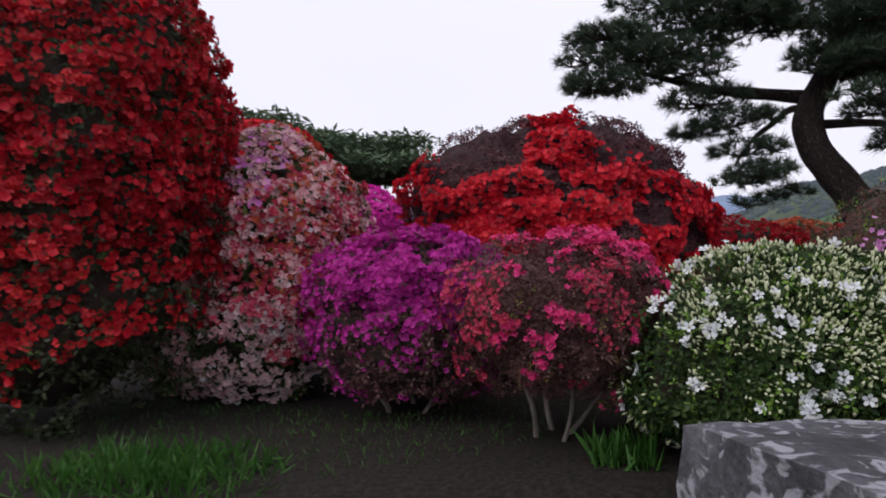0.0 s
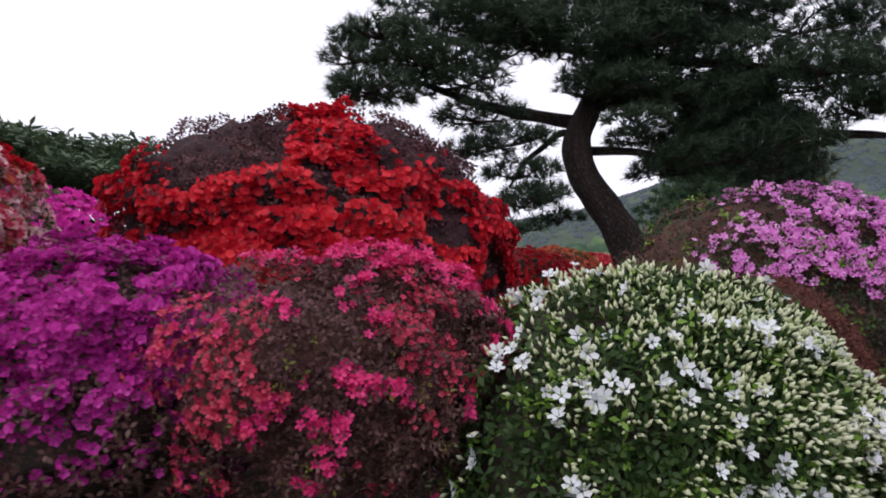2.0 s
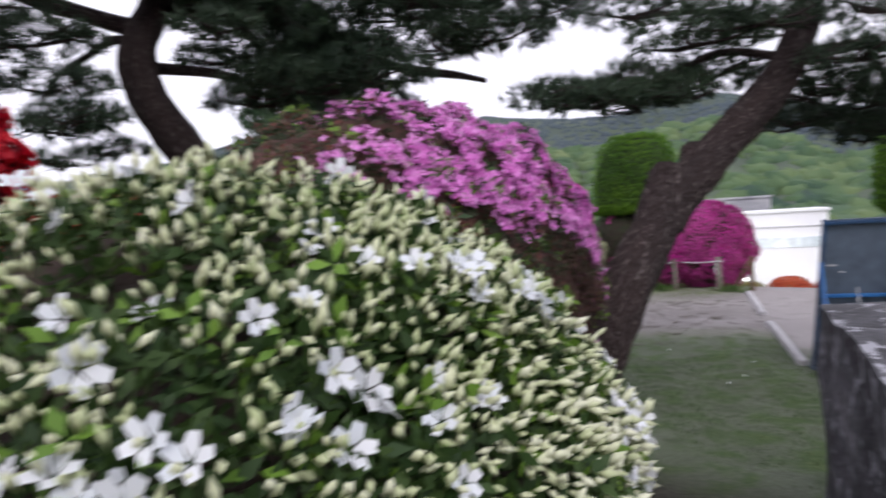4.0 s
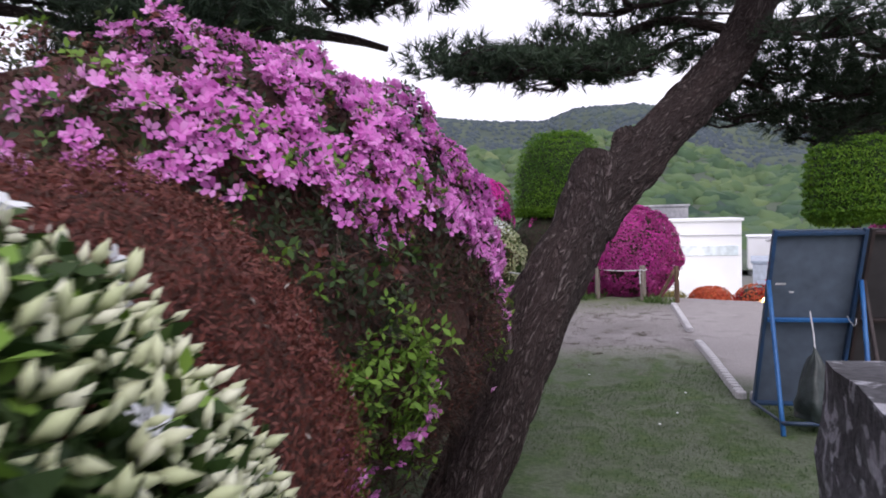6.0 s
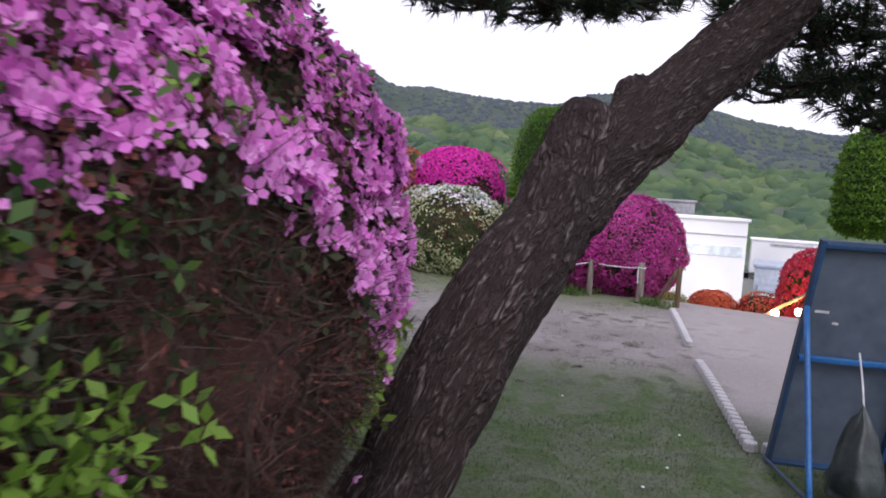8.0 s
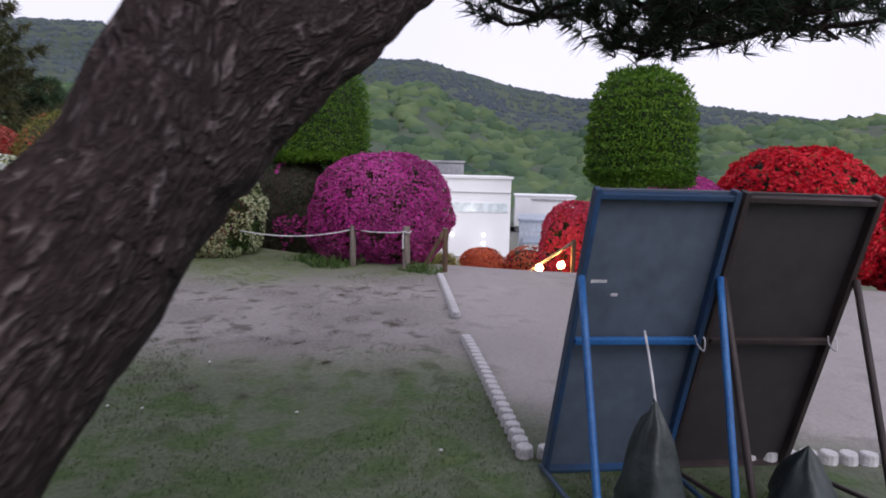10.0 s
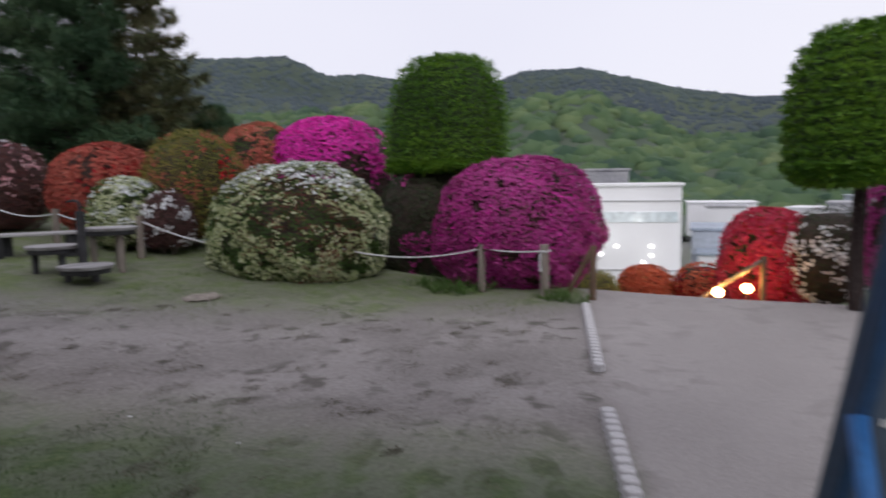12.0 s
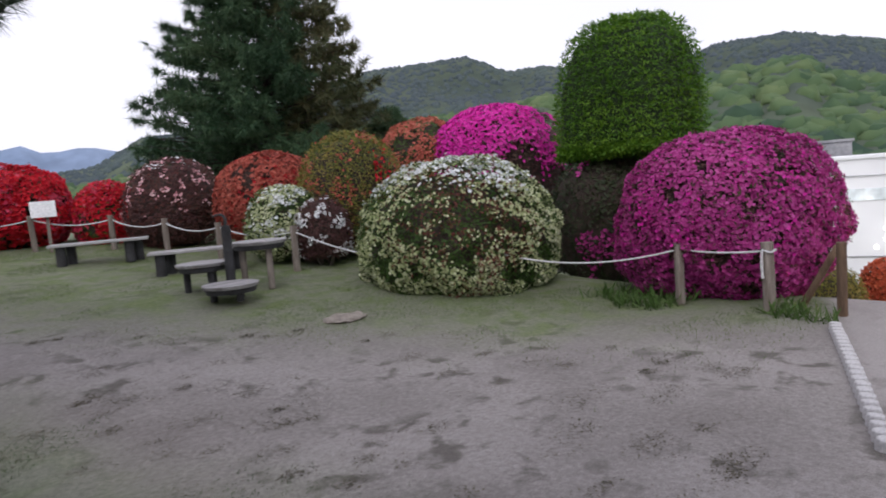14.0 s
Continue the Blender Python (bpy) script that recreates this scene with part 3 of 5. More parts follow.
ma, mv_ = np.array([q[0] for q in NEAR_RIDGE]), np.array([q[1] for q in NEAR_RIDGE])
HC = np.array([8.0, 3.0])


def hill_z(az, r):
    """Height of the hills at bearing az (degrees) and distance r."""
    top = np.interp(az, ra, rv) * 900 - 2.0
    nz = wnoise(np.stack([az * 0.12, r * 0.012, 0 * r], -1), 5, 0.5)
    mid = np.interp(az, ma, mv_) * 420 + 1.5 * np.sin(az * 1.3) + 1.0 * np.sin(az * 2.9 + 1.0)
    z = -7.5 + (mid + 7.5) * sstep(r, 150, 420) ** 1.2 + (top - mid) * sstep(r, 430, 900)
    z = z - 14.0 * np.exp(-((r - 520) / 60.0) ** 2) - 9.0 * np.exp(-((r - 690) / 50.0) ** 2) * (1 + np.sin(az * 0.35))
    return z + nz * 7.0 * sstep(r, 200, 500) * (1 - sstep(r, 780, 900)) - 60 * sstep(r, 900, 1100)


haz, hr = np.arange(-80, 150.1, 0.5), np.concatenate([np.arange(110, 900, 14), np.array([900, 960, 1100])])
HA, HR = np.meshgrid(haz, hr, indexing="ij")
HZ = hill_z(HA.ravel(), HR.ravel()).reshape(HA.shape)
hv = np.stack([HC[0] + HR * np.cos(np.radians(HA)), HC[1] + HR * np.sin(np.radians(HA)), HZ], -1).reshape(-1, 3)
ii = np.arange(HA.size).reshape(HA.shape)
hq = np.stack([ii[:-1, :-1], ii[:-1, 1:], ii[1:, 1:], ii[1:, :-1]], -1).reshape(-1, 4)
hills = part_mesh("backdrop", mesh_np("hills", hv, hq), rough_mat("hill_slope", (0.042, 0.062, 0.05), (0.08, 0.105, 0.06), 0.012, 0.95, 0.2, 1.0, 0.1), None, smooth=True)
tagged(hills, "wooded hills beyond the valley in spring green", "hills", kind="structure")


def crown_shape(detail):
    bm = bmesh.new()
    bmesh.ops.create_icosphere(bm, subdivisions=detail, radius=0.5)
    v, f = [tuple(q.co) for q in bm.verts], [tuple(q.index for q in fc.verts) for fc in bm.faces]
    bm.free()
    return v, f


def woods(name, n, rlo, rhi, s_lo, s_hi, mat, seed, label, detail, az_lo=-45, az_hi=100):
    r = np.random.default_rng(seed)
    az = r.uniform(az_lo, az_hi, n)
    rr = rlo + (rhi - rlo) * r.uniform(0, 1, n) ** 0.8
    z = hill_z(az, rr)
    size = r.uniform(s_lo, s_hi, len(az)) * (0.6 + 0.4 * r.uniform(0, 1, len(az)))
    pos = np.stack([HC[0] + rr * np.cos(np.radians(az)), HC[1] + rr * np.sin(np.radians(az)), z - size * 0.26], -1)
    shape_v, shape_f = crown_shape(detail)
    v = np.array(shape_v) * (1 + 0.2 * np.random.default_rng(seed + 1).normal(size=(len(shape_v), 1))) * np.array([1.0, 1.0, 1.15])
    ob = part_mesh(name, scattered(name, v, shape_f, pos, np.tile([0, 0, 1.0], (len(pos), 1)), size, lean=0.4, r=r), mat, None, smooth=True)
    return tagged(ob, label, "woods", kind="stuff")


woods("far_woods", 13000, 450, 905, 6, 12.0, M_WOODS_HAZE, 11, "woods on the far ridge, tinted blue-green for haze", 1)
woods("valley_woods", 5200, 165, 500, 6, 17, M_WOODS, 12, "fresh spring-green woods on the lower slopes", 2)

# mountains far off; aerial haze is mixed into their base colour as blue
mv, mf = [], []
for i in range(61):
    a = 60 + i * 1.2
    e = 0.08 + 0.013 * math.exp(-((a - 75.4) / 0.9) ** 2) + 0.005 * math.sin(a * 0.9) + 0.012 * math.exp(-((a - 81) / 4) ** 2)
    for rr, zz in ((1900, -20.0), (2150, 2150 * e), (2400, -20.0)):
        mv.append((HC[0] + rr * math.cos(radians(a)), HC[1] + rr * math.sin(radians(a)), zz))
for i in range(60):
    for j in range(2):
        mf.append((3 * i + j, 3 * i + 3 + j, 3 * i + 4 + j, 3 * i + 1 + j))
far = part_mesh("backdrop_mountains", mesh_np("mountains", mv, mf), rough_mat("mountain_haze_blue", (0.2, 0.27, 0.4), (0.24, 0.31, 0.44), 0.003, 1.0, 0.0, 1.0, 0.02), None)
tagged(far, "mountains on the horizon, blue mixed into their colour for haze", "mountains", kind="structure")

# ---- azaleas ----


def lumps(p, seed, clump):
    """Rounded tufts over a shrub, about -1 to 1; clump is (height, tufts to the metre, how much flatter than wide)."""
    q = p * np.array([1.0, 1.0, clump[2]])
    return np.clip(wnoise(q, seed + 2, clump[1]) + 0.5 * wnoise(q, seed + 4, clump[1] * 2.1), -1.4, 1.4)


def dome_points(n, r, axes, e, amp, seed, zmin=-0.8, fine=0.0, front=None, clump=None):
    d = r.normal(size=(int(n * 3.0) + 50, 3))
    d /= np.linalg.norm(d, axis=1)[:, None]
    d = d[d[:, 2] > zmin]
    if front is not None:
        d = d[r.uniform(0, 1, len(d)) < np.clip(0.6 + 0.85 * (d[:, 0] * front[0] + d[:, 1] * front[1]), 0.07, 1)]
    d = d[:n]
    s = (np.abs(d) ** e).sum(axis=1) ** (-1 / e)
    a, b, up, dn = axes
    ax = np.stack([np.full(len(d), a), np.full(len(d), b), np.where(d[:, 2] > 0, up, dn)], -1)
    p = d * s[:, None] * ax
    nrm = np.sign(p) * np.abs(p / ax) ** (e - 1) / ax
    nrm /= np.linalg.norm(nrm, axis=1)[:, None]
    k = amp * wnoise(p, seed, 0.75) + fine * wnoise(p, seed + 1, 3.2)
    q = p * (1 + k)[:, None]
    if clump:
        q = q + nrm * (clump[0] * lumps(p, seed, clump))[:, None]
    return q, nrm, d


def dome_core(axes, e, amp, seed, shrink, zmin=-0.8, detail=4, clump=None):
    bm = bmesh.new()
    bmesh.ops.create_icosphere(bm, subdivisions=detail, radius=1.0)
    v = np.array([q.co[:] for q in bm.verts])
    f = [tuple(q.index for q in fc.verts) for fc in bm.faces]
    bm.free()
    v[:, 2] = np.maximum(v[:, 2], zmin)
    s = (np.abs(v) ** e).sum(axis=1) ** (-1 / e)
    a, b, up, dn = axes
    ax = np.stack([np.full(len(v), a), np.full(len(v), b), np.where(v[:, 2] > 0, up, dn)], -1)
    p = v * s[:, None] * ax
    k = amp * wnoise(p, seed, 0.75) + 0.022 * wnoise(p, seed + 9, 4.0) + 0.016 * wnoise(p, seed + 10, 11.0)
    q = p * (shrink + k)[:, None]
    if clump:
        q = q * (1 + clump[0] * lumps(p, seed, clump) / np.linalg.norm(p, axis=1))[:, None]
    return mesh_np("core", q, f)


def bush(label, x, y, top, bottom, a, b, zc, seed, layers, e=2.3, amp=0.035, fine=0.018, core=None, shrink=0.9, stems=5, name="azalea_bush",
         category="bush", group="azaleas", zmin=-0.8, rz=0.0, stem_mat=None, stem_r=0.025, rings=0.0, clump=None):
    """A clipped shrub. layers: (part name, material, template, size, count, cover, patch scale, offset, filter, label)."""
    r = np.random.default_rng(seed)
    base = gz(x, y)
    ob = thing(name, label, category, (x, y, base), rz, group)
    axes = (a, b, top - zc, zc - bottom)
    way = min((Vector((px - x, py - y)) for px, py in ((-0.4, 0.0), (2.0, 1.7), (4.5, 2.2), (8.0, 3.2))), key=lambda q: q.length)
    share, grow = (0.81, 1.0) if way.length < 4.5 else (0.6, 1.14)
    front = tuple(way.normalized())
    c = np.array([0, 0, zc - base])
    # solid core fills the inside; its dark tone holds the shade between leaves
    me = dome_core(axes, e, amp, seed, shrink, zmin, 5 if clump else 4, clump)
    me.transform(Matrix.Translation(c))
    part_mesh("dark_core", me, core or M_TWIG, ob, smooth=True)
    for nm, mat, tmpl, size, count, cover, pscale, off, test, lab in layers:
        p, nrm, d = dome_points(int(count * share), r, axes, e, amp, seed, zmin, fine, front, clump)
        if cover < 1:
            k = seed + (31 if off >= 0 else 57)
            v = wnoise(p, k, pscale) + 0.6 * wnoise(p, k + 5, pscale * 2.7) + 0.45 * wnoise(p, k + 9, pscale * 6.0)
            if clump and off >= 0:
                v = 0.45 * v + 1.3 * lumps(p, seed, clump)
            keep = v > np.quantile(v, 1 - cover) + 0.16 * r.normal(size=len(v))
            p, nrm, d = p[keep], nrm[keep], d[keep]
        if test is not None:
            keep = test(d) + 0.1 * r.normal(size=len(d)) + 0.22 * wnoise(p, seed + 77, 1.6) > 0
            p, nrm, d = p[keep], nrm[keep], d[keep]
        if rings:
            p = p + nrm * (rings * np.sin(p[:, 2] * 40 + 1.6 * wnoise(p, seed + 3, 1.5)))[:, None]
        spread = 0.02 if tmpl in (LEAF, ROSETTE) else 0.014
        p = p + nrm * (abs(off) + r.normal(size=(len(p), 1)) * spread)
        me = scattered(nm, *tmpl, p + c, nrm, size * grow * r.uniform(0.7, 1.2, len(p)), lean=1.3 if tmpl in (LEAF, ROSETTE) else 0.8, r=r)
        tagged(part_mesh(nm, me, mat, ob, lab), kind="stuff")
    for i in range(stems):
        t = i * 6.283 / max(1, stems) + r.uniform(0, 0.8)
        q = r.uniform(0.05, 0.3) * a
        k = r.uniform(0.45, 0.75) * a
        z1 = (bottom - base) + 0.3 * (zc - bottom)
        part_mesh("stem", tube_np([(q * math.cos(t), q * math.sin(t), -0.05), (0.6 * k * math.cos(t + 0.2), 0.6 * k * math.sin(t + 0.2), 0.55 * z1),
                                   (k * math.cos(t), k * math.sin(t), z1 + 0.15)], [stem_r, stem_r * 0.8, stem_r * 0.4], 7, 0.1, seed + i, 4), stem_mat or M_STEM, ob, smooth=True)
    return ob


def L(mat, size, n, cover=1.0, ps=1.0, off=0.0, test=None):
    return ("foliage", mat, ROSETTE, size * 0.92, int(n * 0.5), cover, ps, off, test, "")


def LL(mat, size, n, cover=1.0, ps=1.0, off=0.0, test=None):
    return ("foliage", mat, LEAF, size * 1.25, int(n * 0.8), cover, ps, off, test, "")


def F(mat, size, n, cover=1.0, ps=1.0, off=0.02, test=None, tmpl=None, lab=""):
    return ("blossom", mat, tmpl or CUP, size, n, cover, ps, off, test, lab)


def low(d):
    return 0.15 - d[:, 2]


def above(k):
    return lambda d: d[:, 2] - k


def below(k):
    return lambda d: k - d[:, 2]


def lower_leaf(d):
    """Where green growth breaks out low on the lilac bush."""
    return 3 * np.maximum(np.minimum(-0.2 - d[:, 0], -0.06 - d[:, 2]), np.maximum(np.minimum(0.1 - np.abs(d[:, 0] + 0.07), -0.05 - d[:, 2]), np.minimum(0.09 - np.abs(d[:, 0] - 0.58), 0.1 - np.abs(d[:, 2] + 0.16))))


def T(mat, size, n, test=None, cover=1.0):
    return ("twig_growth", mat, TWIGS, size, n, cover, 1.0, 0.0, test, "bare tangled twigs")


# beds beside the first steps
# dark skirt carried to the ground, standing in for the shade beneath
bush("tall crimson azalea in full bloom, towering over dark ground", -4.62, 3.9, 4.9, 0.35, 1.55, 1.35, 2.6, 101,
     [L(M_LEAF_DARK, 0.06, 26000), L(M_LEAF, 0.05, 5000, 0.25, 0.7, 0.02), F(M_CRIMSON, 0.068, 30000, 0.84, 1.5, 0.03, above(-0.4), BLOOM),
      F(M_RED, 0.062, 8000, 0.4, 1.5, 0.05, above(-0.4))], amp=0.055, fine=0.05, e=2.6, stems=0, clump=(0.075, 4.4, 1.35), shrink=0.87)
# skirt carried low with a darker leaf layer, to shut out light from behind
bush("azalea grafted with pale pink, white and coral blossom", -3.0, 4.8, 3.12, 0.45, 1.18, 1.05, 1.6, 102,
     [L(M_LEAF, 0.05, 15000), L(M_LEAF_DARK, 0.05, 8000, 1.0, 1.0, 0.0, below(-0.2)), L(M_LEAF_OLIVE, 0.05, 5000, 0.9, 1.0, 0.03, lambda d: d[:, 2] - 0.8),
      F(M_SALMON, 0.056, 18000, 0.8, 1.2, 0.03, None, BLOOM), F(M_CORAL, 0.054, 9000, 0.3, 0.8, -0.04, None, BLOOM),
      F(M_ORANGE, 0.052, 4000, 0.6, 0.9, -0.04, lambda d: d[:, 0] - 0.5 + 0.4 * d[:, 2], BLOOM), F(M_WHITE, 0.046, 3500, 0.3, 1.5, 0.04, below(0.3), BLOOM),
      F(M_LILAC, 0.06, 4000, 0.9, 1.2, 0.035, lambda d: 3 * (0.3 - np.abs(d[:, 0] - 0.25) - np.abs(d[:, 2] - 0.75)))], fine=0.04, clump=(0.06, 4.6, 1.5), shrink=0.86)
bush("red azalea mound rising behind the pale one", -4.65, 8.5, 3.95, 0.8, 1.95, 1.6, 2.2, 103, [LL(M_LEAF, 0.06, 6000), F(M_RED, 0.08, 16000, 0.9)], fine=0.03, clump=(0.05, 3.5, 1.3))
bush("rose-magenta azalea mound behind the pale one", -2.6, 7.9, 2.95, 0.7, 0.95, 0.9, 1.7, 104, [LL(M_LEAF, 0.06, 4000), F(M_FUCHSIA, 0.06, 10000, 0.92)], fine=0.03)
bush("low rounded magenta azalea, thick with flowers", -1.3, 3.85, 2.05, 0.6, 0.86, 0.82, 1.35, 105,
     [L(M_LEAF_PURPLE, 0.045, 11000), F(M_MAGENTA, 0.052, 19000, 0.86, 1.2, 0.02, above(-0.2), BLOOM), F(M_MAGENTA, 0.048, 3000, 0.5, 1.2, 0.0, below(-0.2), BLOOM)], amp=0.05, fine=0.04, clump=(0.06, 5.2, 1.2), shrink=0.85)
bush("sparse dusky azalea with scattered pink blossom and bare stems", -0.15, 3.05, 1.95, 0.8, 0.76, 0.74, 1.45, 106,
     [L(M_LEAF_PURPLE, 0.034, 22000), T(M_TWIG_RED, 0.12, 1500), T(M_TWIG_PALE, 0.08, 600), L(M_LEAF_OLIVE, 0.036, 3500, 0.35, 1.5, 0.0, below(0.1)),
      F(M_HOT, 0.046, 9000, 0.15, 3.2, 0.03, above(-0.5), PETAL), F(M_CORAL, 0.03, 9000, 0.26, 2.0, -0.02, None, BLOOM),
      F(M_HOT, 0.05, 9000, 0.9, 2.0, 0.05, lambda d: 5.0 * (d[:, 2] + 0.5 * d[:, 0] - 0.95), PETAL),
      F(M_CORAL, 0.046, 6000, 0.75, 2.5, 0.04, lambda d: 1.6 * (-d[:, 0] - 0.1 * d[:, 1] - 0.55 - 0.3 * np.abs(d[:, 2])), PETAL)],
     amp=0.06, fine=0.05, core=M_TWIG_RED, shrink=0.8, stems=4, stem_r=0.022, clump=(0.045, 6.0, 1.0))
bush("great dome of scarlet azalea with bare brown patches", 0.07, 6.4, 3.42, 0.7, 1.8, 1.65, 1.85, 107,
     [L(M_LEAF_PLUM, 0.046, 38000), T(M_TWIG_RED, 0.08, 900),
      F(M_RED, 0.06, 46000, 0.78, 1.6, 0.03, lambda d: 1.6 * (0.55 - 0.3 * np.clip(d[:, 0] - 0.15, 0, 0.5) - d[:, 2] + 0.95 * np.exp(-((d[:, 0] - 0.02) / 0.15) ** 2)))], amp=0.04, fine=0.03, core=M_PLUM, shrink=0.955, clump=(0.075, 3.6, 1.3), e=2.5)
bush("rounded white azalea with open flowers and cream buds", 1.3, 2.68, 1.83, 0.55, 1.04, 1.02, 0.98, 108,
     [L(M_LEAF_DEEP, 0.052, 28000), L(M_LEAF_BRIGHT, 0.05, 4500, 0.8, 1.6, 0.01),
      ("budding", M_BUD, BUD, 0.05, 12500, 0.72, 1.4, 0.02, lambda d: d[:, 2] - 0.24 + 0.3 * d[:, 0], "cream flower buds"),
      ("budding", M_BUD, BUD, 0.056, 3400, 0.45, 1.6, 0.02, below(0.45), "cream flower buds"),
      F(M_WHITE, 0.072, 1900, 0.16, 4.6, 0.05, None, PETAL), F(M_WHITE, 0.07, 800, 0.32, 5.0, -0.05, lambda d: 0.45 - d[:, 2] - 0.5 * d[:, 0], PETAL)], amp=0.03, fine=0.025, e=2.1, clump=(0.02, 6.0, 1.0))
bush("low bronze-leaved azalea past its bloom", 2.32, 3.08, 1.82, 0.25, 0.66, 0.64, 0.95, 109,
     [LL(M_LEAF_BROWN, 0.0145, 105000), T(M_TWIG_RED, 0.06, 5000), ("dead_blossom", M_POST, LEAF, 0.02, 1500, 0.3, 3.5, 0.012, None, "withered grey blooms"), F(M_HOT, 0.05, 26, 0.3, 1.0, 0.02, None, PETAL)],
     core=M_TWIG_RED, shrink=0.94, fine=0.012, clump=(0.012, 8.0, 1.0))
bush("big lilac azalea, bare and brown beneath its flowers", 3.72, 4.3, 2.5, 0.3, 1.57, 1.3, 1.3, 110,
     [L(M_LEAF_DARK, 0.042, 24000, 1, 1, 0, above(0.05)), L(M_LEAF_PURPLE, 0.04, 16000, 0.7, 0.7, 0.015, above(0.45)), ("dead_blossom", M_LEAF_BROWN, BLOOM, 0.036, 5000, 0.6, 2.0, 0.02, above(0.5), "withered brown blooms"), LL(M_LEAF_BROWN, 0.018, 16000, 0.6, 1.0, 0, below(0.25)),
      T(M_TWIG_RED, 0.13, 9000, below(0.3)), T(M_TWIG, 0.18, 4000, below(0.3)), T(M_TWIG_PALE, 0.12, 500, below(0.2)),
      L(M_LEAF, 0.046, 5000, 0.5, 1.5, 0.03, lambda d: np.minimum(0.07 - np.abs(d[:, 2] - 0.3), -0.02 - d[:, 0]) * 2),
      L(M_LEAF_BRIGHT, 0.05, 30000, 0.62, 2.5, 0.04, lower_leaf), L(M_LEAF, 0.046, 12000, 0.6, 1.5, 0.02, lower_leaf),
      L(M_LEAF_BRIGHT, 0.042, 7000, 0.3, 2.0, 0.03, above(0.3)),
      F(M_LILAC, 0.062, 18500, 0.62, 0.9, 0.035, lambda d: np.minimum(2.6 * (d[:, 2] - 0.42 + 1.2 * np.clip(d[:, 0] - 0.12, 0, 0.5)), 2.5 * (0.76 + 0.72 * d[:, 0] - 0.3 * d[:, 1] - 0.63 * d[:, 2])), PETAL),
      F(M_LILAC, 0.054, 6000, 0.14, 3.0, -0.06, lower_leaf, PETAL),
      ("shoot_growth", M_LEAF, ROSETTE, 0.05, 140, 1.0, 1.0, 0.1, above(0.2), "young shoots standing clear")], core=M_TWIG_RED, fine=0.035, amp=0.045, shrink=0.94, e=2.1, clump=(0.03, 5.5, 1.0))

bush("scarlet azalea bank beside the old pine", 3.6, 10.6, 2.4, 0.7, 1.9, 1.0, 1.4, 111, [L(M_LEAF, 0.06, 4000), F(M_RED, 0.075, 7000, 0.85)], clump=(0.05, 4.0, 1.2))
bush("coral azalea mound beside the old pine", 5.4, 12.0, 2.5, 0.8, 1.2, 1.0, 1.5, 112, [L(M_LEAF, 0.06, 3000), F(M_ORANGE, 0.075, 5000, 0.85)])

# row behind the rope fence
bush("broad round magenta azalea behind the rope", 16.0, 6.28, 1.84, -0.25, 1.24, 1.22, 0.75, 120,
     [LL(M_LEAF_PURPLE, 0.04, 22000), F(M_ROSE, 0.04, 36000, 0.84, 6.0), F(M_FUCHSIA, 0.036, 5000, 0.35, 1.6, -0.02), LL(M_LEAF, 0.032, 12000, 0.5, 1.6, 0.035, above(0.3)), LL(M_LEAF_PURPLE, 0.036, 9000, 0.5, 2.5, -0.035)], e=2.4, fine=0.036, shrink=0.9)
bush("white azalea dome gone brown at its centre", 14.5, 9.3, 1.8, -0.15, 1.38, 1.22, 0.6, 121,
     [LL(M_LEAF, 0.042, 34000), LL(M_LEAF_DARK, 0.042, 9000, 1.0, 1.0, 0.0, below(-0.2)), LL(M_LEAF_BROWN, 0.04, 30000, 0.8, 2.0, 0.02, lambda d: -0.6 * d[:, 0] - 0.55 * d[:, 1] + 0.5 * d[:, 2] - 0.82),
      ("budding", M_BUD_OLIVE, CUP, 0.036, 23000, 0.74, 2.6, 0.02, lambda d: 0.8 + 0.6 * d[:, 0] + 0.55 * d[:, 1] - 0.5 * d[:, 2], "cream flower buds"),
      ("budding", M_BUD_OLIVE, CUP, 0.034, 7000, 0.4, 2.6, 0.02, above(-0.4), "cream flower buds"), F(M_WHITE, 0.05, 9000, 0.9, 1.5, 0.035, above(0.78))], e=2.3, fine=0.036, shrink=0.86, clump=(0.025, 6.5, 1.1))
bush("fuchsia azalea dome with a bare dark flank", 17.9, 11.2, 2.83, 0.5, 1.3, 1.25, 1.6, 122,
     [LL(M_LEAF_PURPLE, 0.05, 13000), F(M_FUCHSIA, 0.058, 17000, 0.86, 0.7, 0.02, lambda d: np.minimum(d[:, 2] - 0.05, 2.0 * (np.abs(d[:, 0] - 0.05 + 0.3 * d[:, 1]) - 0.12 + np.clip(d[:, 2] - 0.62, 0, 1) * 3)))], core=M_TWIG, e=2.7)
bush("dull orange azalea mound", 17.1, 12.5, 2.82, 0.6, 0.95, 0.85, 1.7, 123, [LL(M_LEAF, 0.045, 9000), F(M_RUST, 0.042, 13000, 0.75, 2.5)])
bush("tall olive-leaved azalea with orange-red blossom", 14.75, 11.95, 2.48, 0.5, 0.84, 0.82, 1.4, 124,
     [LL(M_LEAF_OLIVE, 0.04, 20000), LL(M_LEAF, 0.036, 6000, 0.6, 2.0), LL(M_LEAF_BROWN, 0.036, 6000, 0.8, 2.0, -0.01, below(0.0)), F(M_RUST, 0.032, 6000, 0.25, 3.0, 0.02, above(0.0)),
      F(M_RED, 0.05, 2600, 0.8, 1.0, 0.03, lambda d: 2.5 * (0.27 - np.hypot(d[:, 0] - 0.05, d[:, 2] - 0.42) + 0.3 * np.clip(-d[:, 1], -1, 0)))])
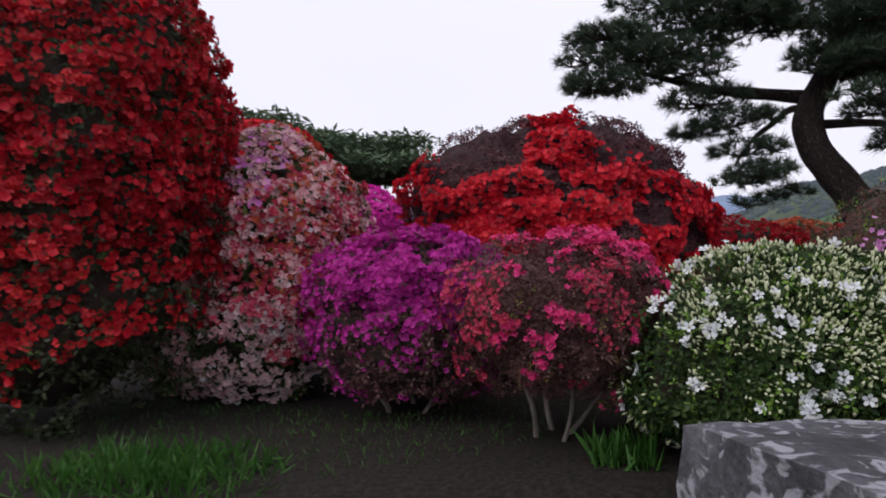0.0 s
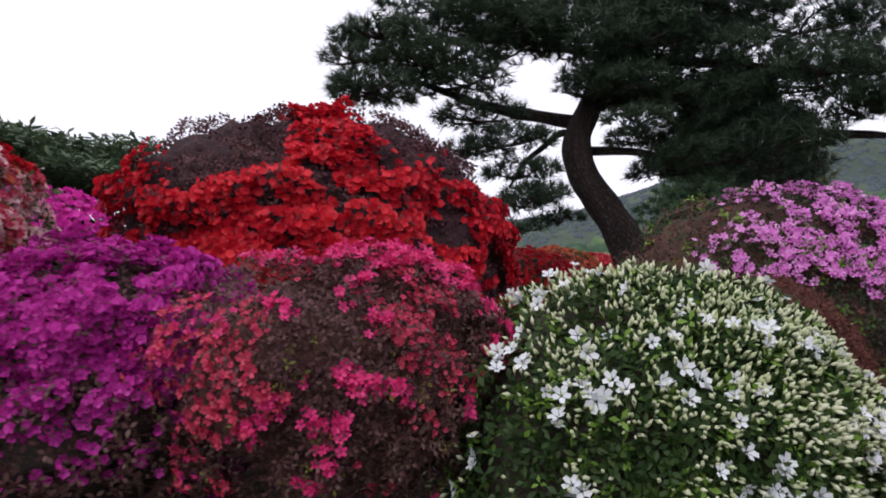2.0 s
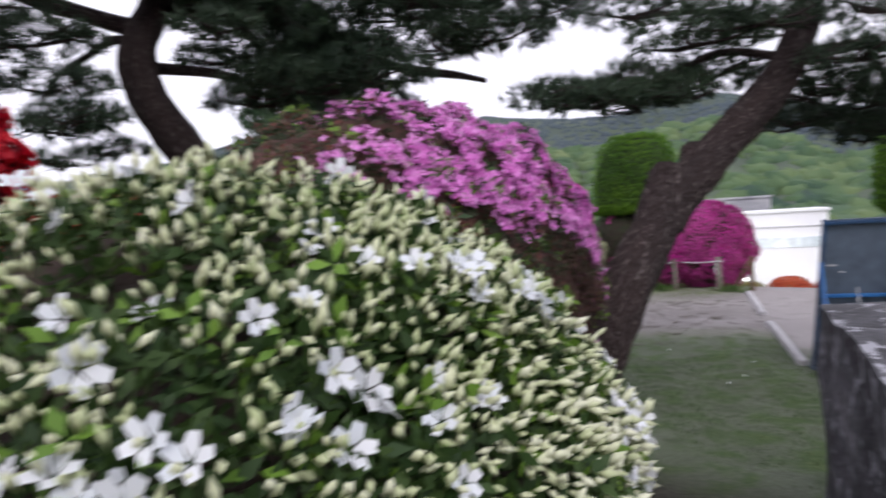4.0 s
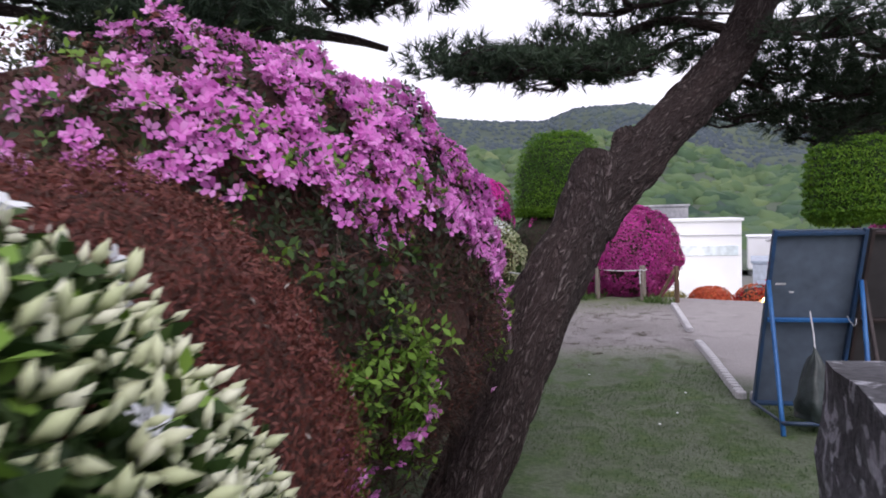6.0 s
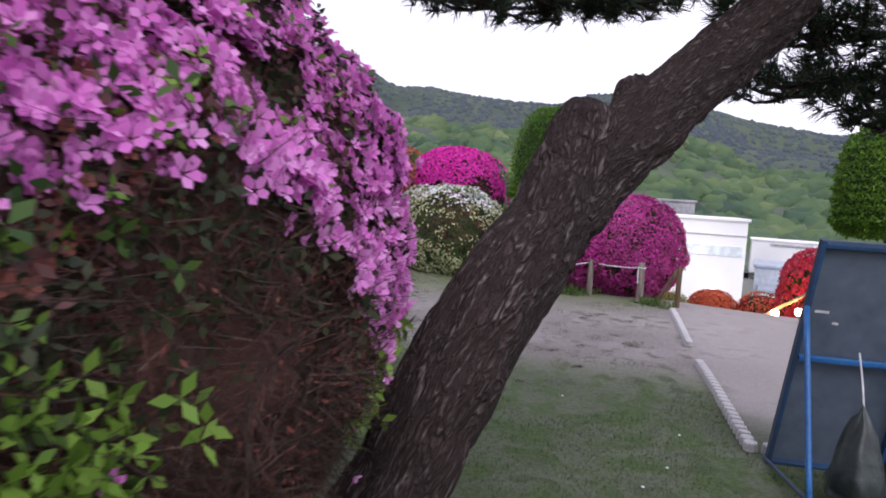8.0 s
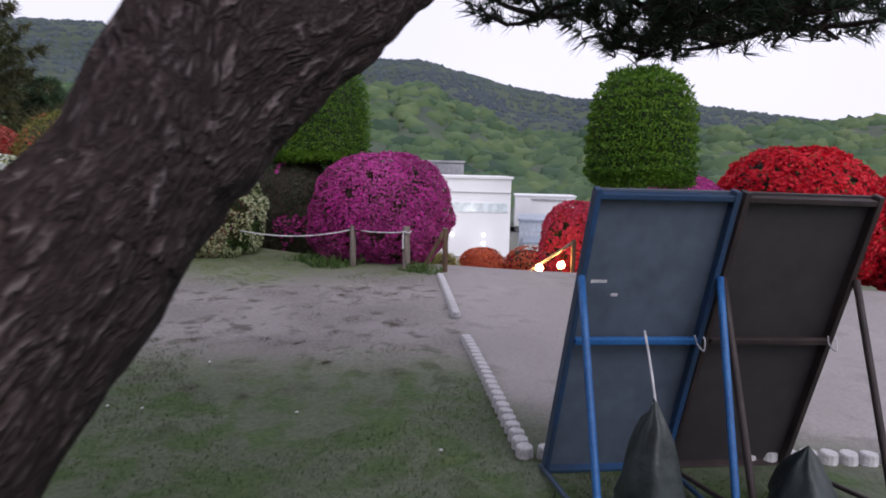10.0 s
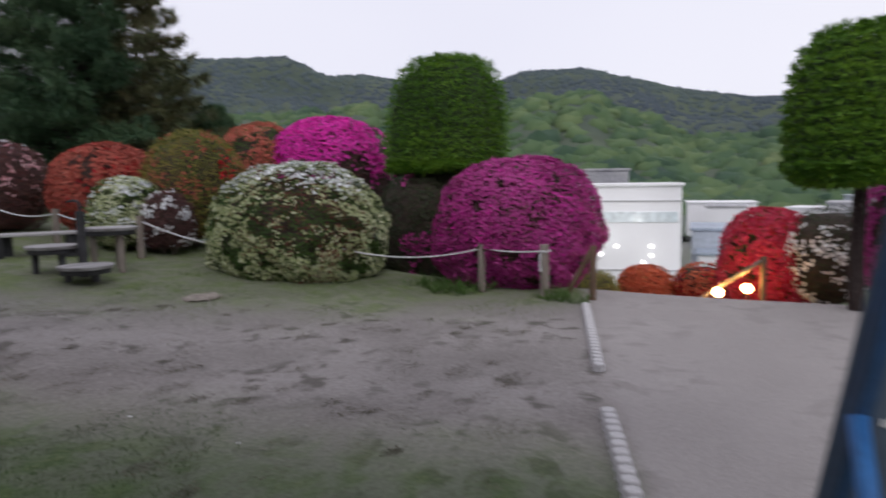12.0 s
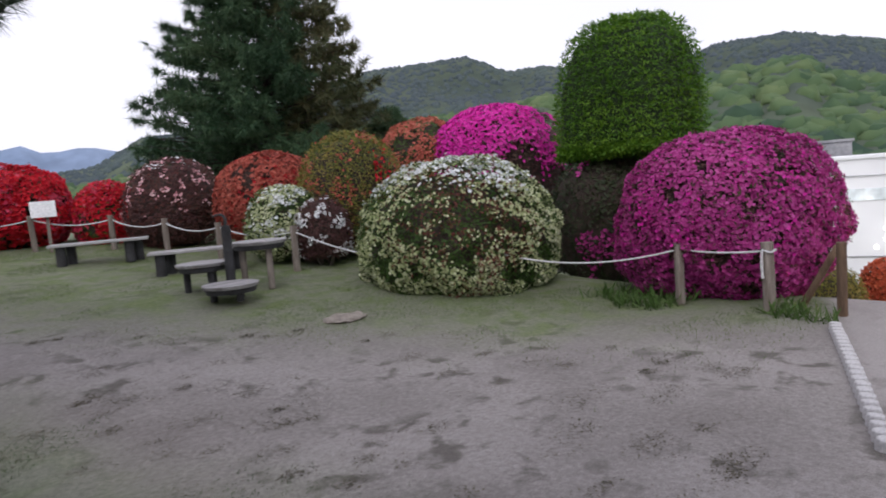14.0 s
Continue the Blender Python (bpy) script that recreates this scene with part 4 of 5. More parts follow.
bush("small white azalea beside the fence post", 13.6, 12.2, 1.7, 0.5, 0.6, 0.55, 1.0, 125, [LL(M_LEAF, 0.042, 9000), F(M_BUD_OLIVE, 0.036, 5000, 0.6, 1.6), F(M_WHITE, 0.042, 3500, 0.35, 1.2, 0.02, above(0.1))])
bush("dark twiggy azalea with white flowers", 13.8, 11.5, 1.48, 0.5, 0.42, 0.4, 0.95, 135, [LL(M_LEAF_PURPLE, 0.04, 6000), T(M_TWIG_RED, 0.1, 500), F(M_WHITE, 0.045, 2200, 0.22, 6.0)])
bush("orange-red azalea dome of even shape", 14.2, 13.5, 2.26, 0.7, 0.9, 0.85, 1.4, 126, [LL(M_LEAF_BROWN, 0.042, 9000), F(M_RUST, 0.043, 15000, 0.86, 2.5), F(M_CRIMSON, 0.043, 3500, 0.35, 1.8, -0.02)])
bush("dusky brown azalea dotted with pale flowers", 13.15, 15.1, 2.36, 0.7, 0.84, 0.8, 1.45, 127, [LL(M_LEAF_PURPLE, 0.042, 16000), LL(M_LEAF_BROWN, 0.036, 5000), F(M_SALMON, 0.04, 6000, 0.16, 7.0, 0.02, above(0.0)), F(M_WHITE, 0.04, 1200, 0.4, 2.0, 0.02, above(0.75))], core=M_TWIG)
bush("small bright red azalea", 12.45, 16.4, 2.05, 0.8, 0.6, 0.55, 1.3, 128, [LL(M_LEAF, 0.05, 3000), F(M_RED, 0.05, 5000, 0.8), F(M_CORAL, 0.05, 3000, 0.5, 1.5, -0.02)])
bush("long scarlet azalea mound", 11.1, 17.3, 2.45, 0.85, 0.95, 0.95, 1.6, 129, [LL(M_LEAF_DARK, 0.05, 6000), F(M_RED, 0.055, 11000, 0.85), F(M_CORAL, 0.055, 7000, 0.5, 1.5, -0.02)], clump=(0.04, 4.5, 1.2))
bush("scarlet azalea mound at the end of the row", 9.4, 17.6, 2.6, 0.9, 1.1, 1.0, 1.6, 136, [LL(M_LEAF_DARK, 0.05, 6000), F(M_RED, 0.055, 11000, 0.85), F(M_CORAL, 0.055, 7000, 0.5, 1.5, -0.02)], clump=(0.04, 4.5, 1.2))

# slope beyond the path
bush("low orange azalea on the slope", 22.0, 5.5, -0.45, -1.5, 0.62, 0.6, -0.95, 140, [LL(M_LEAF, 0.05, 1500), F(M_ORANGE, 0.055, 6000, 0.95)])
bush("low orange-red azalea on the slope", 22.2, 4.3, -0.38, -1.5, 0.62, 0.6, -0.95, 141, [LL(M_LEAF, 0.05, 1500), F(M_ORANGE, 0.055, 3200, 0.7), F(M_CRIMSON, 0.055, 2600, 0.5, 1.0, -0.02)])
bush("low olive shrub on the slope", 20.6, 6.3, -0.42, -1.4, 0.55, 0.5, -0.9, 142, [LL(M_LEAF_OLIVE, 0.045, 6000)], name="shrub", group="")
bush("rosy red azalea beside the steps", 19.1, 2.85, 1.02, -0.9, 0.82, 0.8, 0.1, 143, [LL(M_LEAF, 0.05, 4000), F(M_CORAL, 0.05, 12000, 0.9), F(M_CRIMSON, 0.05, 4000, 0.4, 1.5, -0.02)])
bush("white-topped azalea beside the steps", 18.8, 2.0, 1.05, -0.6, 0.7, 0.7, 0.3, 144, [LL(M_LEAF_DARK, 0.05, 3500), F(M_WHITE, 0.05, 2200, 0.4, 1.3)])
bush("plum-red azalea below the clipped yew", 16.6, 1.0, 1.62, -0.2, 0.75, 0.75, 0.8, 145, [LL(M_LEAF_PURPLE, 0.05, 4500), F(M_ROSE, 0.05, 8000, 0.85)])
bush("wide scarlet azalea dome beyond the boards", 17.2, -0.9, 2.12, -0.3, 1.4, 1.25, 1.0, 146, [LL(M_LEAF, 0.05, 5000), F(M_RED, 0.058, 20000, 0.94)], clump=(0.03, 4.5, 1.2))
bush("scarlet azalea mound farther along", 18.2, -3.2, 1.75, -0.5, 1.3, 1.2, 0.7, 147, [LL(M_LEAF, 0.055, 3000), F(M_RED, 0.065, 13000, 0.94)], clump=(0.03, 4.5, 1.2))

# ---- clipped yews ----


def yew(label, x, y, top, bottom, a, seed, skirt=False):
    ob = bush(label, x, y, top, bottom, a, a, bottom + 0.1 * (top - bottom), seed, [("foliage", M_TOPIARY, LEAF, 0.058, 38000, 1.0, 1.0, 0.0, None, ""), ("sprig_growth", M_TOPIARY, LEAF_UP, 0.08, 2500, 1.0, 1.0, 0.0, None, "")],
              e=3.5, amp=0.02, fine=0.01, core=M_YEW_SHADE, shrink=0.94, stems=0, name="clipped_yew", category="topiary", group="clipped yews", zmin=-0.97, rings=0.04)
    base = gz(x, y)
    part_mesh("trunk", tube_np([(0, 0, -0.1), (0.03, 0.02, (bottom - base) * 0.5), (0, 0, bottom - base + 0.4)], [0.09, 0.075, 0.07], 9, 0.1, seed, 5), M_BARK, ob, smooth=True)
    if skirt:
        r = np.random.default_rng(seed + 3)
        p, nrm, d = dome_points(7000, r, (0.85, 0.82, 0.95, 1.4), 2.6, 0.08, seed, -0.95, 0.05)
        part_mesh("side_growth", scattered("side_growth", *LEAF, p + np.array([-0.3, 0.3, 1.15]), nrm, 0.08 * r.uniform(0.7, 1.2, len(p)), lean=0.9, r=r), M_LEAF_DARK, ob, "dark growth round the trunk")
        k = (d[:, 1] < 0.1) & (wnoise(p, 5, 2.0) > 0.5)
        part_mesh("blossom", scattered("blossom", *CUP, p[k] + np.array([-0.3, 0.3, 1.15]), nrm[k], 0.06 * r.uniform(0.7, 1.2, int(k.sum())), lean=0.9, r=r), M_ROSE, ob, "scattered rose blossom")
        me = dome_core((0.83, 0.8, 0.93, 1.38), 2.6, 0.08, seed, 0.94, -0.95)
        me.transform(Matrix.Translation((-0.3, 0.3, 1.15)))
        part_mesh("dark_core", me, M_TWIG, ob, smooth=True)
    return ob


# near-black green for the yew cores: shade between leaf tiers, put into colour
M_YEW_SHADE = rough_mat("yew_gap_shade", (0.012, 0.026, 0.006), (0.025, 0.05, 0.012), 9.0, 0.95, 0.8, 0.02, 60.0)
yew("tall clipped yew with a rounded top", 17.4, 8.2, 3.78, 1.7, 0.98, 161, True)
yew("clipped yew shaped like a beehive", 15.25, 1.82, 3.14, 1.5, 0.76, 162)

# ---- pines ----


def pine(label, trunk, radii, limbs, pads, seed, seg=14, tufts=135, tuft=0.18, steps=8, furrow=0.0):
    r = np.random.default_rng(seed)
    ob = thing("pine_tree", label, "tree", (0, 0, 0), 0, "old pines")
    part_mesh("trunk", tube_np(trunk, radii, seg, 0.07, seed, steps, furrow), M_BARK, ob, "furrowed grey-brown bark", True)
    for i, (pts, r0, r1) in enumerate(limbs):
        n = len(pts)
        stout = furrow and r0 > 0.1
        part_mesh("limb", tube_np(pts, [r0 + (r1 - r0) * (k / (n - 1)) ** (1.6 if stout else 1) for k in range(n)], 60 if stout else 8, 0.07 if stout else 0.12, seed + i, 16 if stout else 6, furrow if stout else 0.0), M_BARK, ob, smooth=True)
    pos, nor, twig = [], [], []
    for x, y, z, rx, rz in pads:
        n = int(tufts * (rx / 0.7) ** 2)
        for j in range(n):
            t, q = r.uniform(0, 6.283), math.sqrt(r.uniform(0, 1))
            dz = r.uniform(-0.5, 1.0) * math.sqrt(max(0.05, 1 - q * q))
            pos.append((x + rx * q * math.cos(t), y + rx * q * math.sin(t), z + rz * dz))
            nor.append((0.7 * q * math.cos(t), 0.7 * q * math.sin(t), 0.55 + 0.4 * dz))
        for j in range(5):
            t = r.uniform(0, 6.283)
            twig.append(tube_np([(x, y, z - 0.3 * rz), (x + 0.5 * rx * math.cos(t), y + 0.5 * rx * math.sin(t), z - 0.25 * rz + r.uniform(-0.05, 0.1)),
                                 (x + 0.9 * rx * math.cos(t + 0.3), y + 0.9 * rx * math.sin(t + 0.3), z + r.uniform(-0.1, 0.2) * rz)], [0.02, 0.013, 0.006], 5, 0.1, j, 3))
    pos, nor = np.array(pos), np.array(nor)
    part_mesh("needles", scattered("needles", *TUFT, pos, nor, tuft * r.uniform(0.75, 1.2, len(pos)), lean=0.5, r=r), M_NEEDLE, ob, "dark green needle pads")
    tagged(part("twig_growth", join_np(twig), M_BARK, ob), kind="stuff")
    return ob


# the old pine behind the azaleas
pine("old crooked pine with layered dark crown",
     [(5.25, 8.4, 0.4), (5.2, 8.45, 1.5), (4.98, 8.5, 2.25), (4.66, 8.5, 2.79), (4.24, 8.5, 3.35), (4.14, 8.5, 3.9), (4.38, 8.5, 4.4), (4.66, 8.5, 5.06), (4.85, 8.5, 5.8), (4.7, 8.6, 6.8)],
     [0.36, 0.31, 0.29, 0.26, 0.22, 0.2, 0.18, 0.165, 0.14, 0.07],
     [([(4.3, 8.55, 4.15), (4.0, 8.75, 4.26), (3.29, 8.8, 4.35), (2.66, 8.8, 4.46), (1.7, 8.8, 4.75)], 0.12, 0.035),
      ([(4.2, 8.6, 4.0), (3.98, 8.7, 4.04), (3.68, 8.7, 3.81), (3.4, 8.7, 3.59), (3.1, 8.6, 3.2)], 0.055, 0.02),
      ([(4.65, 8.6, 4.5), (5.3, 8.1, 4.55), (6.0, 7.5, 4.1), (6.6, 6.8, 3.75), (7.1, 6.2, 3.6), (7.3, 5.9, 3.5)], 0.1, 0.03),
      ([(4.75, 8.55, 5.0), (5.6, 7.9, 5.0), (6.6, 6.8, 4.6), (7.4, 5.6, 4.4)], 0.09, 0.03),
      ([(4.7, 8.6, 5.2), (4.0, 9.0, 5.5), (3.0, 8.8, 5.4), (1.8, 8.8, 5.3)], 0.08, 0.03),
      ([(4.7, 8.6, 6.0), (5.4, 8.2, 6.3), (6.4, 7.4, 6.0)], 0.06, 0.025),
      ([(4.75, 8.55, 4.8), (6.0, 8.8, 4.4), (7.4, 9.1, 3.7), (8.7, 9.35, 3.25)], 0.08, 0.025),
      ([(4.45, 8.75, 3.8), (4.9, 8.2, 3.7), (5.4, 7.7, 3.5), (5.9, 7.1, 3.4)], 0.07, 0.03)],
     [(0.85, 8.3, 4.8, 0.45, 0.16), (1.25, 8.3, 5.15, 0.6, 0.2), (1.1, 8.3, 4.42, 0.6, 0.2), (1.8, 8.3, 4.85, 0.7, 0.26), (2.4, 8.3, 4.6, 0.6, 0.2), (2.6, 8.3, 5.45, 0.8, 0.3), (3.2, 8.3, 5.2, 0.8, 0.3), (3.35, 8.3, 3.05, 0.5, 0.2), (3.2, 8.3, 2.6, 0.3, 0.13), (3.75, 8.3, 2.72, 0.35, 0.14), (5.4, 8.3, 5.4, 0.9, 0.35), (5.4, 8.3, 4.6, 0.8, 0.32), (6.0, 8.3, 3.9, 0.8, 0.3), (5.55, 8.3, 3.45, 0.6, 0.25), (4.95, 8.3, 3.9, 0.45, 0.18), (7.0, 8.3, 4.2, 0.9, 0.35), (7.6, 8.3, 3.6, 0.8, 0.3), (1.3, 8.9, 5.25, 0.75, 0.28), (1.35, 8.9, 4.6, 0.8, 0.25), (2.3, 8.75, 4.98, 0.8, 0.3), (3.0, 8.5, 5.5, 0.95, 0.35), (2.7, 8.6, 4.2, 0.7, 0.25), (3.1, 8.5, 3.85, 0.65, 0.22),
      (2.6, 8.6, 3.7, 0.5, 0.18), (3.25, 8.45, 3.4, 0.55, 0.2), (3.2, 8.4, 2.95, 0.5, 0.22), (4.0, 8.2, 5.3, 0.9, 0.35), (4.4, 8.0, 4.75, 0.7, 0.28), (5.1, 7.5, 5.0, 0.95, 0.35),
      (5.5, 7.2, 4.2, 0.8, 0.3), (6.0, 6.7, 3.55, 0.85, 0.3), (6.4, 6.3, 4.3, 0.9, 0.35), (5.3, 7.3, 3.45, 0.75, 0.3), (5.9, 7.1, 3.85, 0.8, 0.3), (6.7, 6.3, 4.5, 0.9, 0.35),
      (6.8, 6.2, 3.95, 0.75, 0.28), (7.2, 5.7, 4.0, 0.75, 0.25), (7.45, 5.3, 4.25, 0.7, 0.25), (7.6, 5.0, 4.5, 0.8, 0.3), (5.2, 8.2, 5.8, 1.1, 0.4), (4.2, 8.9, 6.3, 1.1, 0.45), (3.6, 8.9, 6.0, 1.0, 0.4),
      (5.8, 7.6, 5.6, 1.1, 0.4), (6.6, 6.8, 5.2, 1.0, 0.4), (4.7, 8.7, 6.9, 1.0, 0.5), (2.2, 8.8, 5.9, 0.9, 0.35), (6.2, 7.4, 6.2, 1.0, 0.4), (7.4, 5.9, 5.0, 0.9, 0.35), (5.5, 8.6, 4.6, 0.9, 0.3), (6.3, 8.0, 4.0, 1.0, 0.35), (4.35, 7.3, 4.4, 0.55, 0.22), (4.35, 7.2, 3.9, 0.5, 0.2), (4.4, 7.3, 5.0, 0.9, 0.35), (4.8, 7.6, 5.6, 1.0, 0.4), (5.3, 7.0, 5.4, 0.9, 0.35), (5.5, 6.9, 4.7, 0.8, 0.3), (4.2, 7.9, 4.55, 0.6, 0.25), (8.55, 9.2, 3.4, 0.6, 0.25), (9.0, 9.6, 3.25, 0.55, 0.22), (8.3, 9.7, 3.0, 0.5, 0.22), (8.8, 9.0, 3.15, 0.55, 0.22), (8.35, 9.3, 2.85, 0.45, 0.2), (8.1, 9.0, 3.1, 0.6, 0.22), (8.3, 9.1, 2.68, 0.45, 0.18), (8.6, 8.9, 2.88, 0.45, 0.18), (8.2, 8.9, 3.55, 0.7, 0.25)],
     201, tufts=145)

# the leaning pine by the path
pine("leaning pine with a thick furrowed trunk",
     [(4.5, 3.55, -0.2), (4.74, 3.5, 0.22), (5.0, 3.43, 0.6), (5.29, 3.37, 1.0), (5.62, 3.28, 1.4), (6.0, 3.16, 1.8), (6.24, 3.05, 2.0), (6.47, 2.94, 2.2), (6.8, 2.76, 2.5), (7.1, 2.58, 2.8), (7.33, 2.43, 3.15), (7.5, 2.3, 3.7), (7.7, 2.3, 4.6)],
     [0.25, 0.19, 0.188, 0.2, 0.2, 0.186, 0.172, 0.165, 0.158, 0.158, 0.15, 0.12, 0.07],
     [([(5.66, 3.26, 1.42), (5.84, 3.21, 1.72), (5.95, 3.19, 1.95), (5.985, 3.18, 2.06), (6.0, 3.175, 2.12)], 0.185, 0.095),
      ([(6.3, 3.04, 2.05), (6.4, 3.08, 2.2), (6.45, 3.11, 2.27), (6.47, 3.12, 2.31)], 0.13, 0.06),
      ([(7.3, 2.5, 3.1), (7.0, 3.0, 3.2), (6.55, 3.5, 2.95), (6.1, 4.1, 2.85)], 0.045, 0.015),
      ([(7.45, 2.45, 3.1), (7.9, 1.9, 3.2), (8.4, 1.5, 3.0), (8.9, 1.2, 2.6)], 0.07, 0.025),
      ([(7.5, 2.4, 3.2), (8.2, 2.6, 3.3), (8.9, 2.5, 2.9)], 0.06, 0.025),
      ([(7.5, 2.4, 3.4), (7.3, 3.2, 3.7), (7.2, 4.0, 3.8)], 0.05, 0.02)],
     [(7.0, 4.7, 3.1, 0.4, 0.16), (7.0, 4.3, 3.0, 0.5, 0.18), (7.0, 3.9, 3.15, 0.4, 0.16), (7.0, 3.5, 2.98, 0.45, 0.18), (7.4, 3.2, 3.1, 0.55, 0.22), (7.75, 2.4, 2.78, 0.35, 0.14), (8.0, 1.85, 2.68, 0.4, 0.15), (8.3, 2.55, 2.62, 0.4, 0.14), (8.4, 2.1, 2.56, 0.4, 0.13), (8.3, 1.75, 2.46, 0.35, 0.13), (8.3, 1.4, 2.5, 0.4, 0.14), (8.8, 2.05, 2.36, 0.3, 0.1), (6.0, 4.25, 2.86, 0.5, 0.2), (6.25, 3.95, 2.8, 0.5, 0.2), (6.45, 3.6, 2.78, 0.5, 0.2), (6.65, 3.3, 2.82, 0.45, 0.18), (6.6, 3.1, 3.3, 0.6, 0.25), (6.7, 2.6, 3.4, 0.7, 0.3), (7.2, 1.9, 3.0, 0.5, 0.2), (7.5, 1.5, 2.85, 0.5, 0.2),
      (7.9, 2.6, 3.0, 0.5, 0.2), (7.9, 2.1, 2.85, 0.45, 0.18), (8.1, 1.6, 2.7, 0.5, 0.2), (8.4, 1.3, 2.66, 0.5, 0.2), (8.9, 2.7, 2.66, 0.5, 0.2), (9.0, 2.1, 2.52, 0.45, 0.18), (8.95, 1.6, 2.48, 0.5, 0.2),
      (8.85, 1.1, 2.54, 0.5, 0.2), (7.3, 4.0, 3.9, 0.6, 0.25), (7.8, 2.3, 4.2, 0.8, 0.35), (8.6, 1.8, 3.7, 0.6, 0.25), (7.0, 3.2, 3.9, 0.6, 0.25), (8.5, 3.0, 3.7, 0.6, 0.25), (7.2, 1.4, 3.6, 0.55, 0.25)],
     202, 84, 200, 0.14, 30, 0.016)

# ---- the fir and the far tree ----
SPRAY = tuft_shape(18, 1.1, 0.05, 9)


def fir(label, x, y, top, base_r, low_z, seed, mat, boughs=260, size=0.46, warm=None):
    """A conifer of drooping boughs in tiers, each a limb with flat sprays along both sides."""
    r = np.random.default_rng(seed)
    b = gz(x, y)
    ob = thing("fir_tree", label, "tree", (x, y, b))
    h = top - b
    part_mesh("trunk", tube_np([(0, 0, -0.2), (0.05, 0, h * 0.5), (0, 0, h)], [0.4, 0.22, 0.03], 9, 0.05, seed, 6), M_BARK, ob, smooth=True)
    pos, nor, wood, side = [], [], [], []
    for i in range(boughs):
        u = ((i + r.uniform(0, 1)) / boughs) ** 1.25
        t = i * 2.39996 + r.normal() * 0.25
        ln = base_r * (1 - u) ** 0.75 * r.uniform(0.78, 1.08) + 0.25
        z0 = (low_z - b) + u * (h - (low_z - b))
        out, across = np.array([math.cos(t), math.sin(t), 0.0]), np.array([-math.sin(t), math.cos(t), 0.0])
        drop = r.uniform(0.1, 0.24) * (1.2 - u)

        def on(k):
            return out * (ln * k) + np.array([0, 0, z0 + ln * (0.05 * k - drop * k * k + 0.16 * k ** 4)])
        wood.append(tube_np([tuple(on(0)), tuple(on(0.5)), tuple(on(0.97))], [0.05 * (1.1 - u), 0.035 * (1.1 - u), 0.008], 5, 0.1, i, 3))
        m = int(14 + 26 * ln / base_r)
        for j in range(m):
            k = 1 - 0.8 * r.uniform(0, 1) ** 1.4
            w = ln * 0.2 * (1.15 - k) * r.uniform(-1, 1) + 0.12 * r.normal()
            pos.append(on(k) + across * w - np.array([0, 0, 0.35 * abs(w) + r.uniform(0, 0.12)]))
            nor.append(out * 0.9 + across * (0.9 * np.sign(w)) + np.array([0, 0, -0.05]))
            side.append(math.cos(t + 0.7) > 0.55 and z0 < 0.75 * h)
    pos, nor, side = np.array(pos), np.array(nor), np.array(side)
    for keep, m_ in ((~side, mat), (side, warm or mat)):
        if keep.any():
            part_mesh("crown", scattered("crown", *SPRAY, pos[keep], nor[keep], size * r.uniform(0.6, 1.2, int(keep.sum())), lean=0.35, r=r), m_, ob)
    tagged(part("bough_growth", join_np(wood), M_BARK, ob), kind="stuff")
    return ob


fir("large dark fir behind the azalea row", 22.5, 26.55, 12.9, 5.9, 1.4, 211, M_FIR, 380, 0.42, M_FIR_WARM)
fir("small dark conifer beside the big fir", 27.0, 24.5, 4.9, 2.4, 0.5, 212, M_FIR, 90, 0.36)


def broadleaf(label, x, y, top, rad, seed, mat):
    r = np.random.default_rng(seed)
    b = gz(x, y)
    ob = thing("broadleaf_tree", label, "tree", (x, y, b))
    h = top - b
    part_mesh("trunk", tube_np([(0, 0, -0.2), (0.1, 0.1, h * 0.35), (0.2, 0, h * 0.6)], [0.22, 0.17, 0.1], 9, 0.08, seed, 5), M_BARK, ob, smooth=True)
    pos, nor = [], []
    for i in range(34):
        t, q = r.uniform(0, 6.283), rad * math.sqrt(r.uniform(0, 1))
        z = h * (0.5 + 0.46 * r.uniform(0, 1) * (1 - 0.7 * (q / rad) ** 2))
        c = np.array([q * math.cos(t), q * math.sin(t), z])
        if i % 3 == 0:
            part_mesh("limb", tube_np([(0.1, 0.05, h * 0.4), tuple(c * np.array([0.5, 0.5, 0.85])), tuple(c)], [0.08, 0.05, 0.015], 6, 0.1, seed + i, 4), M_BARK, ob, smooth=True)
        d = r.normal(size=(900, 3))
        d *= (r.uniform(0, 1, (900, 1)) ** 0.4) / np.linalg.norm(d, axis=1)[:, None]
        d *= np.array([1.0, 1.0, 0.2]) * rad * 0.34
        pos.append(c + d)
        nor.append(np.tile([0, 0, 1.0], (900, 1)))
    pos, nor = np.vstack(pos), np.vstack(nor)
    part_mesh("crown", scattered("crown", *LEAF, pos, nor, 0.27 * r.uniform(0.6, 1.2, len(pos)), lean=0.8, r=r), mat, ob)
    return ob


broadleaf("spreading green tree beyond the red mounds", -6.3, 17.5, 6.9, 3.8, 221, M_LEAF_FAR)

# ---- stone block beside the path ----
STONE_PTS = [(0.17, 0.9, 1.14), (1.9, 1.12, 1.17), (4.1, 1.76, 1.22), (4.5, 0.1, 1.22), (2.6, -0.3, 1.18), (0.75, -0.45, 1.14)]
bm = bmesh.new()
lower = [bm.verts.new((x, y, gz(x, y) - 0.05)) for x, y, z in STONE_PTS]
upper = [bm.verts.new(q) for q in STONE_PTS]
for ring in (upper, lower[::-1]):
    for q in ((0, 1, 4, 5), (1, 2, 3, 4)):
        k = [5 - j for j in q][::-1] if ring is not upper else list(q)
        bm.faces.new([ring[j] for j in (k if ring is upper else sorted(k))])
for i in range(6):
    bm.faces.new((lower[i], lower[(i + 1) % 6], upper[(i + 1) % 6], upper[i]))
